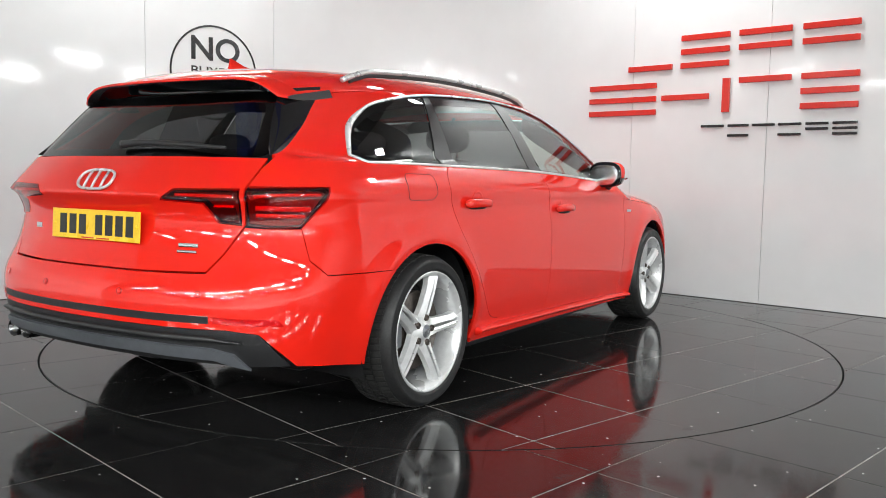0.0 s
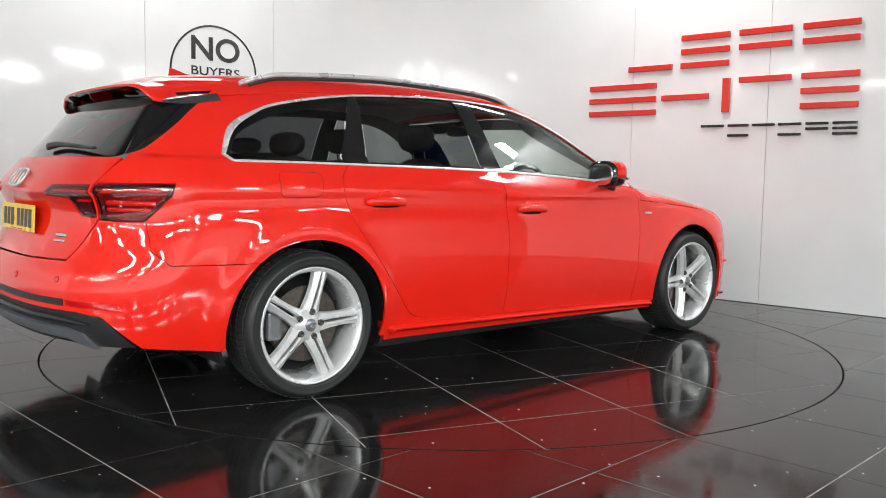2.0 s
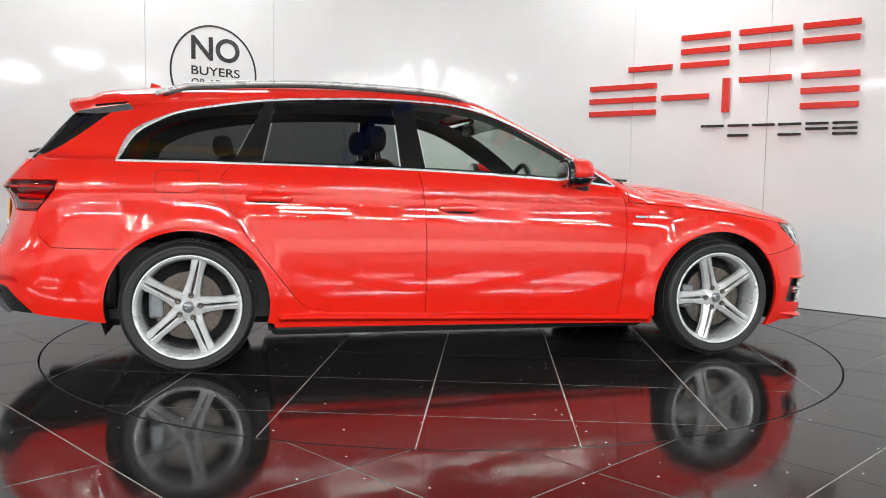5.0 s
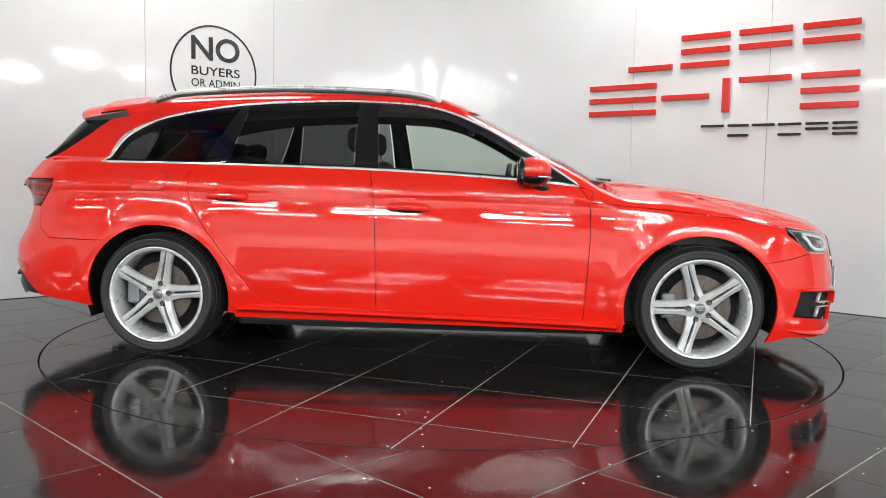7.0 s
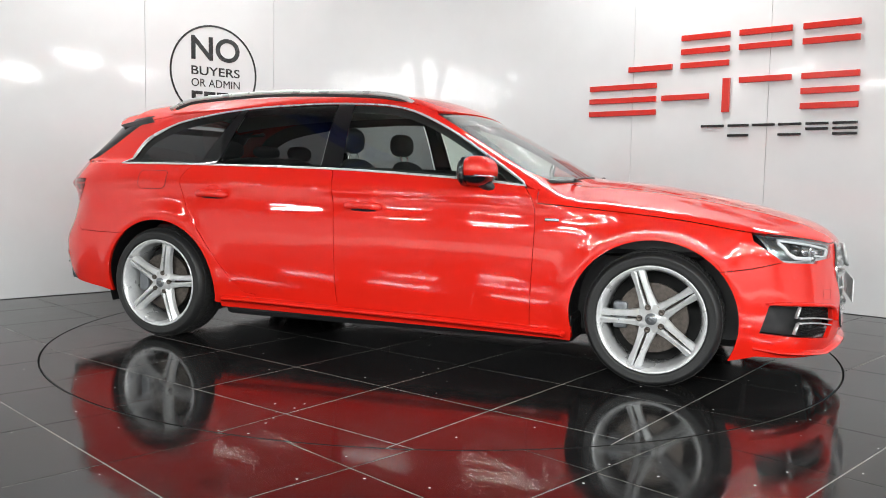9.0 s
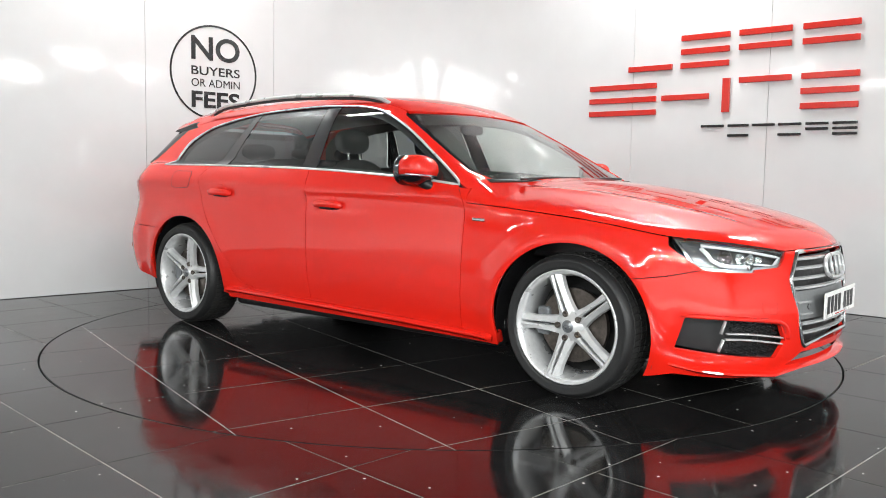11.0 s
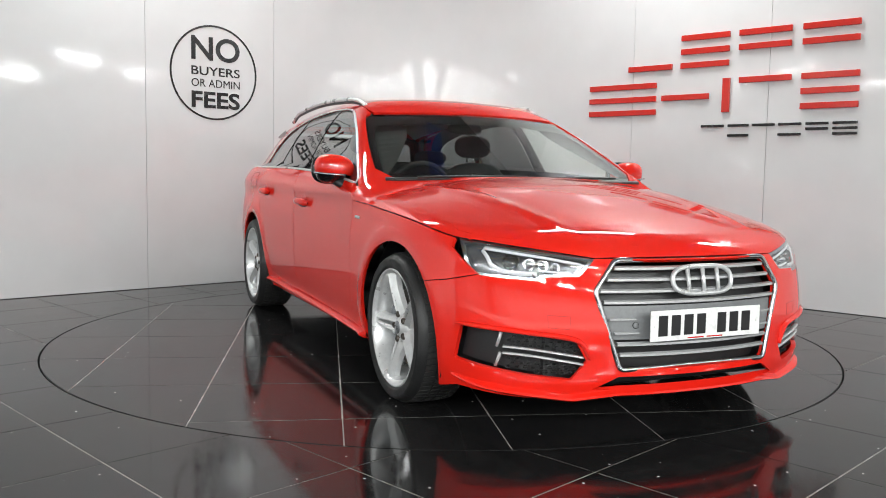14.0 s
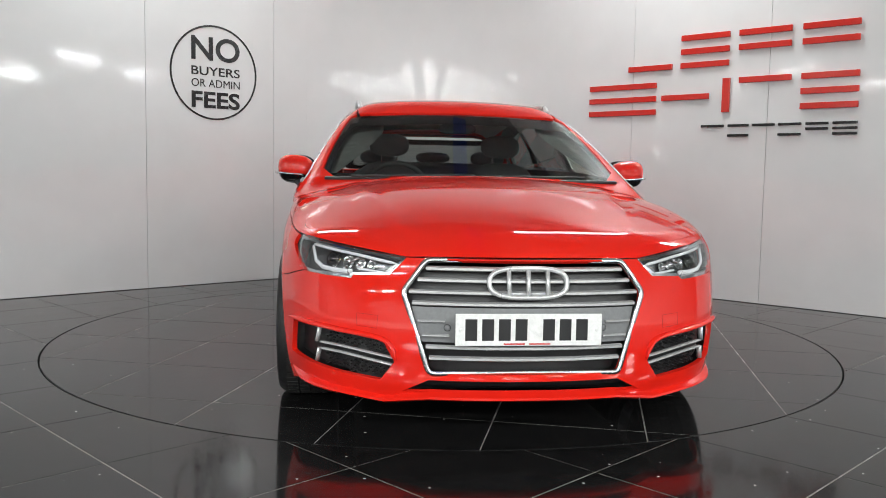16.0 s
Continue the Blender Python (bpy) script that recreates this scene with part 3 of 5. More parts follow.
def stretch(line, x0, x1):
    """The part of an (x, y) line between x0 and x1, rising x."""
    xs = np.linspace(x0, x1, 14)
    return [(x, float(np.interp(x, line[:, 0], line[:, 1]))) for x in xs]


LAMP = [(-0.812, 0.733), (-0.72, 0.719), (-0.60, 0.701), (-0.425, 0.674), (-0.455, 0.640), (-0.485, 0.611), (-0.610, 0.605), (-0.622, 0.592), (-0.78, 0.602), (-0.815, 0.612)]


SCREEN_RIM = [(0.770, 0.952), (0.758, 1.0), (0.738, 1.06), (0.710, 1.13), (0.678, 1.20), (0.645, 1.262), (0.622, 1.296)]


def build_flanks():
    front_door = stretch(belt_line, -0.335, 0.742) + list(DOOR_FRONT[1:]) + list(DOOR_MID[::-1][:-1])
    rear_door = stretch(belt_line, -1.236, -0.335) + list(DOOR_MID[1:]) + list(DOOR_REAR[::-1][:-1])
    panel("front_door", shrink(front_door), from_side, RED, car, mirror=True, step=0.02)
    panel("rear_door", shrink(rear_door), from_side, RED, car, mirror=True, step=0.02)
    # fender
    fender = [(0.784, 0.236), *DOOR_FRONT[::-1][1:-1], (0.75, 0.915), (0.8125, 0.908), (0.8125, 0.845), *BONNET_SIDE, (1.80, 0.70), (1.93, 0.606), (1.80, 0.575)]
    fender += [p for p in arch(XF, 40, 195) if p[1] > 0.22 or p[0] < XF]
    panel("fender", shrink(fender, 0.0014), from_side, RED, car, mirror=True, step=0.02)
    # side frame: windscreen pillar, roof edge, rear pillar and rear wing in one
    xs = np.linspace(0.16, -1.74, 24)
    roof_edge = [(x, float(z)) for x, z in zip(xs, top_z(xs, -0.585))]
    rim = np.array(SCREEN_RIM)
    rim, _, _ = meet(np.stack([np.full(len(rim), 2.0), -rim[:, 0], rim[:, 1]], -1), np.tile((-1.0, 0, 0), (len(rim), 1)), form=cabin_form)
    screen_edge = [(0.90, 0.925), (0.84, 0.950)] + [(x, z) for x, _y, z in rim[1:]]
    edge_yz = np.array([(0.600, 1.25), (0.628, 1.18), (0.668, 1.09), (0.694, 1.025), (0.688, 0.98), (0.684, 0.918)])
    e, _, _ = meet(np.stack([np.full(6, -3.2), -edge_yz[:, 0], edge_yz[:, 1]], -1), np.tile((1.0, 0, 0), (6, 1)))
    fin_line = smooth_line([(-1.745, 1.312), (-1.86, 1.225), (-1.95, 1.15), (-2.08, 1.058), (-2.155, 1.030)], 5)
    # black blade: a ruled skin from the pillar's edge to under the glass
    outer, _, hit = meet(*from_side(*np.array(fin_line).T))
    outer[:, 1] = np.where(hit, outer[:, 1], -0.585)
    k = np.linspace(0, 1, len(outer))
    inner = np.stack([np.full(len(k), -3.2), -np.interp(k, (0, 0.5, 1), (0.545, 0.60, 0.672)), np.interp(k, (0, 0.5, 1), (1.282, 1.165, 1.026))], -1)
    inner, _, _ = meet(inner, np.tile((1.0, 0, 0), (len(k), 1)), form=cabin_form)
    inner[:, 0] += 0.002
    cols = [outer * (1 - w) + inner * w + np.array((-0.012, -0.010, 0.0)) * 4 * w * (1 - w) for w in np.linspace(0, 1, 6)]
    vs = np.stack(cols, 1).reshape(-1, 3)
    fs = [(i * 6 + j, i * 6 + j + 1, i * 6 + j + 7, i * 6 + j + 6) for i in range(len(k) - 1) for j in range(5)]
    for s in (1, -1):
        obj("rear_side_fin", [tuple(q) for q in vs * (1, s, 1)], fs if s > 0 else [f[::-1] for f in fs], BLACK_GLOSS, car, "black blade beside the rear window", smooth=True)
    tail_edge = [tuple(k) for k in fin_line] + [(x, z) for x, _y, z in e[3:]] + [(-2.03, 0.918), (-2.045, 0.87), (-2.13, 0.772), (-2.12, 0.66), (-2.06, 0.605), (-1.85, 0.60)]
    rear_arch = [p for p in arch(XR, 130, -14)]
    frame_poly = screen_edge + roof_edge + tail_edge + rear_arch + [(-1.05, 0.225), (-0.82, 0.255), (-0.80, 0.286)]
    frame_poly += list(DOOR_REAR[::-1][1:]) + [(x, z) for x, z in belt_line[::-1] if x < -1.24] + list(head_line) + [(0.78, 0.915), (0.80, 0.907)]
    panel("side_frame", shrink(frame_poly, 0.001), from_side, RED, car, mirror=True, step=0.02)
    # sills: a thin blade over a plain lower skin
    for s in (-1, 1):
        line = smooth_line([(-1.03, 0.262), (-0.9, 0.263), (-0.3, 0.252), (0.4, 0.238), (0.85, 0.226), (0.965, 0.222)], 8)
        p, n = on_side(line, 0.0, s)
        v, f = blade(p, n, ((-0.006, 0.010), (0.016, 0.006), (0.030, -0.002), (0.033, -0.008), (0.030, -0.014), (0.012, -0.024), (-0.006, -0.030)))
        obj("sill_trim", v, f, RED, car, smooth=False)
    sill = [(-1.06, 0.275), (-0.83, 0.296), (-0.3, 0.274), (0.4, 0.255), (0.79, 0.243), (0.99, 0.232), (0.985, 0.180), (0.5, 0.186), (-0.3, 0.194), (-1.04, 0.200)]
    panel("sill", sill, from_side, RED, car, mirror=True, raise_by=-0.007, depth=0.05)


def build_cabin():
    # windows of the flank, with black pillars between
    quarter = [(x, z) for x, z in belt_line if x < -1.25] + [(-1.25, 1.010), (-1.085, 1.334)] + [(x, z) for x, z in head_line[::-1] if x < -1.1]
    c_post = [(-1.243, 1.010), (-1.105, 1.012), (-1.03, 1.338), (-1.078, 1.335)]
    rear_glass = stretch(belt_line, -1.10, -0.42) + stretch(head_line, -1.022, -0.435)[::-1]
    b_post = [(-0.413, 0.996), (-0.285, 0.992), (-0.325, 1.358), (-0.428, 1.362)]
    front_glass = stretch(belt_line, -0.278, 0.735) + stretch(head_line, -0.318, 0.735)[::-1]
    for nm, poly, mat, up in (("quarter_window", quarter, SMOKED, -0.006), ("rear_door_window", rear_glass, SMOKED, -0.006), ("front_door_window", front_glass, CLEAR, -0.006), ("window_pillar", c_post, BLACK_GLOSS, -0.003), ("window_pillar", b_post, BLACK_GLOSS, -0.003)):
        panel(nm, shrink(poly, 0.0008), from_side, mat, car, "dark privacy glass" if mat is SMOKED else "", mirror=True, raise_by=up, depth=0.004, step=0.04)
    ring = list(belt_line) + list(head_line[::-1])
    keep = [ring[0]]
    for q in ring[1:]:
        if np.hypot(q[0] - keep[-1][0], q[1] - keep[-1][1]) > 0.012:
            keep.append(q)
    for s in (-1, 1):
        p, n = on_side(keep, 0.001, s)
        v, f = sweep(p, lambda t: (0.0065 + 0.009 * max(0.0, 1 - abs(t - 0.93) / 0.10), 0.004), closed=True, n=8, up=n)
        obj("window_trim", v, f, ALU, car, "satin silver window surround", smooth=True)
    inner = shrink(keep, 0.03)
    panel("window_lining", shrink(keep, -0.055), from_side, DASH, car, holes=[inner], mirror=True, raise_by=-0.028, depth=0.0, step=0.03)
    # roof, windscreen, rear window
    xs = np.linspace(0.135, -1.93, 24)
    left = [(x, -0.585) for x in xs]
    front_edge = [(0.225 - 0.17 * y * y, y) for y in np.linspace(0.575, -0.575, 12)]
    rear_edge = [(-1.985 + 0.17 * y * y, y) for y in np.linspace(-0.58, 0.58, 12)]
    panel("roof", shrink(front_edge + left[1:] + rear_edge + [(x, -y) for x, y in left[::-1]][:-1], 0.0015), from_top, RED, car)
    ahead = lambda u, v: (np.stack([np.full_like(u, 2.0), u, v], -1), np.tile((-1.0, 0, 0), (len(u), 1)))
    screen = [(-0.4, 0.951), (0, 0.951), (0.4, 0.951)] + SCREEN_RIM + [(0.3, 1.318), (0, 1.325), (-0.3, 1.318)] + [(-y, z) for y, z in SCREEN_RIM[::-1]]
    panel("windscreen", screen, ahead, SCREEN, car, "clear windscreen with a dark border", raise_by=-0.004, depth=0.004, step=0.05, form=cabin_form)
    border = shrink(screen, 0.03)
    border[:, 1] += np.where(border[:, 1] > 1.2, -0.025, 0.0)
    panel("windscreen_border", screen, ahead, BLACK_GLOSS, car, raise_by=-0.010, depth=0.0, holes=[border], step=0.03, form=cabin_form)
    behind = lambda u, v: (np.stack([np.full_like(u, -3.2), u, v], -1), np.tile((1.0, 0, 0), (len(u), 1)))
    rear = rounded([(-0.69, 1.025), (0.69, 1.025), (0.625, 1.16), (0.575, 1.275), (-0.575, 1.275), (-0.625, 1.16)], 0.06)
    panel("rear_window", rear, behind, SMOKED, car, "dark privacy glass", raise_by=-0.004, depth=0.004, step=0.04, form=cabin_form)
    edge = rounded([(-0.61, 1.055), (0.61, 1.055), (0.54, 1.235), (-0.54, 1.235)], 0.04)
    panel("rear_window_border", rear, behind, BLACK_GLOSS, car, raise_by=-0.009, depth=0.0, holes=[edge], step=0.03, form=cabin_form)


def build_bonnet():
    """The bonnet: its top, and the strip that turns down to the joint with the wing."""
    xs = np.linspace(0.815, 1.785, 20)
    low = [(x, float(np.interp(x, BONNET_SIDE[:, 0], BONNET_SIDE[:, 1])) + 0.0025) for x in xs]
    high = [(x, max(float(z), l[1] + 0.003)) for x, z, l in zip(xs, top_z(xs, -0.80), low)]
    rear = [(0.945 - 0.23 * y * y, y) for y in np.linspace(0.80, -0.80, 16)]
    rim = resample(np.array(LAMP[:4] + [(-0.36, 0.6765), (-0.18, 0.678), (0.0, 0.678)]), 0.05)
    rim = np.array([k for k in rim if k[0] > -0.815 and k[1] > 0.6739 - 0.001 and k[0] <= 0.0 and k[1] >= np.interp(k[0], (-0.812, -0.72, -0.60, -0.425, 0.0), (0.733, 0.719, 0.701, 0.674, 0.676)) - 0.004 and k[1] <= np.interp(k[0], (-0.812, -0.72, -0.60, -0.425, -0.36, 0.0), (0.733, 0.719, 0.701, 0.674, 0.6765, 0.678)) + 0.0015])
    rim = rim[np.argsort(rim[:, 0])]
    edge, _, _ = meet(np.stack([np.full(len(rim), 3.0), rim[:, 0], rim[:, 1] + 0.002], -1), np.tile((-1.0, 0, 0), (len(rim), 1)))
    nose = [(x - 0.035, y) for x, y, _z in edge]
    nose[0] = (min(nose[0][0], 1.79), max(nose[0][1], -0.80))
    lip_low = [(math.atan2(y, x - AXF), z) for x, y, z in edge]
    lip_high = [(math.atan2(y, x - AXF), float(top_z(x, y)[0])) for x, y in nose]
    side = [(x, -0.80) for x in xs[1:-1]]
    whole = rear + side + nose + [(x, -y) for x, y in nose[::-1][1:]] + [(x, -y) for x, y in side[::-1]]
    top = panel("bonnet", whole, from_top, RED, car, depth=0.004)
    lip = lip_low + [(-u, v) for u, v in lip_low[::-1][1:]] + [(-u, v) for u, v in lip_high[:-1]] + lip_high[::-1]
    panel("bonnet_lip", lip, from_nose, RED, top, depth=0.0, sx=1.15, step=0.012)
    tip = 1.852
    low, high = low + [(tip, 0.7355)], high + [(tip, float(top_z(tip, -0.79)[0]))]
    panel("bonnet_edge", low + high[::-1], from_side, RED, top, depth=0.0, mirror=True, step=0.015)


GRILLE = [(-0.355, 0.668), (0.355, 0.668), (0.437, 0.556), (0.345, 0.268), (-0.345, 0.268), (-0.437, 0.556)]
FOG = [(-0.838, 0.412), (-0.66, 0.398), (-0.505, 0.374), (-0.465, 0.302), (-0.515, 0.232), (-0.66, 0.248), (-0.845, 0.280)]


def build_nose():
    lamp = nose_uv(LAMP)
    grille = nose_uv(rounded(GRILLE, 0.02))
    fog = nose_uv(rounded(FOG, 0.007))
    fog_left = fog * (-1, 1)
    low = nose_uv([(-0.345, 0.243), (0.345, 0.243), (0.44, 0.192), (0.0, 0.197), (-0.44, 0.192)])
    # bumper skin round the nose
    seam, _, _ = meet(*from_side(np.array([1.93, 1.80]), np.array([0.6045, 0.5735])))
    wing = [(math.atan2(y, x - AXF), z) for x, y, z in seam]
    front_arch, _, _ = meet(*from_side(*np.array([q for q in arch(XF, 40, -28) if q[0] > 1.55]).T))
    wing += [(math.atan2(y, x - AXF), z) for x, y, z in front_arch]
    half = [tuple(nose_uv([(y, 0.674)])[0]) for y in (0.0, -0.2, -0.36)] + [tuple(q) for q in lamp[3:]] + wing
    half += [(-0.78, 0.172), (-0.62, 0.160), (-0.42, 0.150), (-0.35, 0.162), (0.0, 0.170)]
    whole = half + [(-u, v) for u, v in half[::-1][1:-1]]
    panel("front_bumper", shrink(whole, 0.0008), from_nose, RED, car, holes=[grille, fog, fog_left, low], sx=1.15, step=0.026, depth=0.02)
    # headlamps
    for s in (1, -1):
        out = lamp * (s, 1)
        head = panel("headlamp", out, from_nose, LENS, car, "clear headlamp with white light guides", sx=1.15, depth=0.004, raise_by=0.0, step=0.03)
        panel("housing", out, from_nose, LAMP_SILVER, head, "silver lamp housing", sx=1.15, depth=0.0, raise_by=-0.045, step=0.03)
        panel("bezel", shrink(out, -0.001), from_nose, CHROME, head, sx=1.15, depth=0.035, raise_by=-0.008, step=0.02, holes=[shrink(out, 0.010)])
        for pts, w in ((((-0.505, 0.617), (-0.462, 0.652), (-0.60, 0.682), (-0.765, 0.709)), 0.0055), (((-0.772, 0.700), (-0.762, 0.645), (-0.735, 0.624), (-0.69, 0.618), (-0.625, 0.616)), 0.008), (((-0.60, 0.628), (-0.51, 0.619)), 0.004)):
            q, n = on_view(nose_uv(resample_open(pts, 0.02)) * (s, 1), from_nose, -0.016)
            v, f = sweep(q, (0.005, w), n=8)
            obj("light_guide", v, f, LAMP_WHITE, head, "white daytime light strip", smooth=True)
        q, n = on_view(nose_uv(resample_open(((-0.63, 0.604), (-0.65, 0.640), (-0.60, 0.672)), 0.02)) * (s, 1), from_nose, -0.02)
        v, f = sweep(q, (0.010, 0.005), n=6)
        obj("lamp_divider", v, f, CHROME, head, smooth=True)
        for k, (y, z, r) in enumerate(((-0.705, 0.665, 0.026), (-0.645, 0.657, 0.018), (-0.60, 0.651, 0.016), (-0.56, 0.645, 0.014))):
            q, n = on_view(nose_uv([(y, z)]) * (s, 1), from_nose, -0.035)
            v, f = lathe([(0.0001, 0.02), (r * 0.5, 0.017), (r * 0.8, 0.008), (r, -0.004), (r * 1.15, 0.004), (r * 1.25, 0.0)], 24)
            lensob = obj("projector", v, f, CHROME if k else BLACK_GLOSS, head, smooth=True)
            lensob.matrix_basis = Matrix.Translation(q[0]) @ Vector(n[0]).to_track_quat("Y", "Z").to_matrix().to_4x4()
        q, n = on_view(nose_uv([(-0.77, 0.606), (-0.70, 0.604), (-0.625, 0.600)]) * (s, 1), from_nose, -0.018)
        v, f = sweep(smooth_line(q, 6), (0.008, 0.006), n=8)
        obj("lamp_rail", v, f, CHROME, head, smooth=True)
    # grille
    back = panel("grille", grille, from_nose, BLACK_SATIN, car, "black grille with chrome slats in a chrome frame", sx=1.15, depth=0.0, raise_by=-0.05, step=0.05)
    p, n = on_view(grille, from_nose, 0.002)
    v, f = sweep(p, (0.010, 0.008), closed=True, n=8, up=n)
    obj("grille_frame", v, f, CHROME, back, smooth=True)
    wide = lambda z: float(np.interp(z, (0.268, 0.556, 0.668), (0.340, 0.430, 0.350)))
    for z in (0.641, 0.600, 0.558, 0.518, 0.456, 0.404, 0.362, 0.322):
        w = wide(z) - 0.012
        ys = np.linspace(-w, w, 25)
        full = not 0.37 < z < 0.5
        if not full:
            spans = [ys[ys < -0.27], ys[ys > 0.27]]
        else:
            spans = [ys]
        for sp in spans:
            if len(sp) < 3:
                sp = np.linspace(math.copysign(0.27, sp.mean()), math.copysign(w, sp.mean()), 4)
            q, n = on_view(nose_uv([(y, z) for y in sp]), from_nose, -0.012)
            v, f = sweep(q, lambda t: (0.013, 0.0080 if full else 0.0045), n=6)
            obj("slat", v, f, SLAT, back, smooth=False)
    mid = nose_uv([(-0.41, 0.505), (0.41, 0.505), (0.378, 0.378), (-0.378, 0.378)])
    panel("plate_panel", mid, from_nose, PLATE_GREY, back, "grey panel behind the plate", sx=1.15, depth=0.01, raise_by=-0.018, step=0.04)
    # fog intakes
    for s in (1, -1):
        out = fog * (s, 1)
        well = panel("air_intake", out, from_nose, BLACK_SATIN, car, "black honeycomb intake with two silver blades", sx=1.15, depth=0.0, raise_by=-0.05, step=0.03)
        for z0, z1 in ((0.342, 0.314), (0.318, 0.288)):
            q, n = on_view(nose_uv([(-0.735, z0 + 0.004), (-0.66, z0), (-0.56, (z0 + z1) / 2), (-0.475, z1)]) * (s, 1), from_nose, -0.012)
            v, f = sweep(smooth_line(q, 5), (0.012, 0.0045), n=8)
            obj("blade", v, f, SLAT, well, smooth=True)
        for z0, z1 in ((0.400, 0.346), (0.322, 0.272)):
            q, n = on_view(nose_uv([(-0.742, z0), (-0.752, z1)]) * (s, 1), from_nose, -0.012)
            v, f = sweep(q, (0.006, 0.010), n=8, up=n)
            obj("blade_post", v, f, SLAT, well, smooth=True)
        cells = bmesh.new()
        k = 0
        for row in range(10):
            for col in range(9):
                y, z = -0.72 + col * 0.027 + (row % 2) * 0.0135, 0.236 + row * 0.0165
                if z > 0.385 or y > -0.49 or (0.295 < z + 0.10 * (y + 0.6) < 0.338) or z < 0.248 - 0.1 * (y + 0.6):
                    continue
                q, n = on_view(nose_uv([(y, z)]) * (s, 1), from_nose, -0.03)
                m = Matrix.Translation(q[0]) @ Vector(n[0]).to_track_quat("Z", "Y").to_matrix().to_4x4()
                hexa = [(0.013 * math.cos(a), 0.007 * math.sin(a)) for a in (0, 1.05, 2.09, 3.14, 4.19, 5.24)]
                ins = [(x * 0.72, y2 * 0.72) for x, y2 in hexa]
                vo = [cells.verts.new(m @ Vector((x, y2, 0.006))) for x, y2 in hexa]
                vi = [cells.verts.new(m @ Vector((x, y2, 0.006))) for x, y2 in ins]
                vb = [cells.verts.new(m @ Vector((x, y2, -0.008))) for x, y2 in ins]
                for i in range(6):
                    j = (i + 1) % 6
                    cells.faces.new((vo[i], vo[j], vi[j], vi[i]))
                    cells.faces.new((vi[i], vi[j], vb[j], vb[i]))
        tagged(part("honeycomb", cells, BLACK_SATIN, well), kind="stuff")
    # splitter blade: low at two corners, stepping up under the plate
    edge = [(-0.80, 0.212), (-0.70, 0.192), (-0.50, 0.168), (-0.415, 0.156), (-0.36, 0.166), (-0.28, 0.178), (0.0, 0.180)]
    edge = resample_open(edge + [(-u, z) for u, z in edge[::-1][1:]], 0.03)
    q, n = on_view(edge, from_nose, 0.0)
    v, f = blade(q, n, ((-0.008, 0.026), (0.010, 0.016), (0.026, 0.006), (0.028, -0.002), (0.012, -0.010), (-0.008, -0.014)), 0.08)
    obj("bumper_lip", v, f, RED, car, smooth=False)
    for s in (1, -1):
        q, n = on_view(nose_uv([(-0.458, 0.31), (-0.50, 0.380), (-0.66, 0.405), (-0.78, 0.416), (-0.845, 0.420)]) * (s, 1), from_nose, 0.002)
        v, f = sweep(smooth_line(q, 6), lambda t: (0.014, 0.009 * min(1, 0.2 + 6 * min(t, 1 - t))), n=10)
        obj("intake_brow", v, f, RED, car, smooth=True)
    panel("lower_intake", low, from_nose, BLACK_SATIN, car, sx=1.15, depth=0.0, raise_by=-0.05, step=0.05)


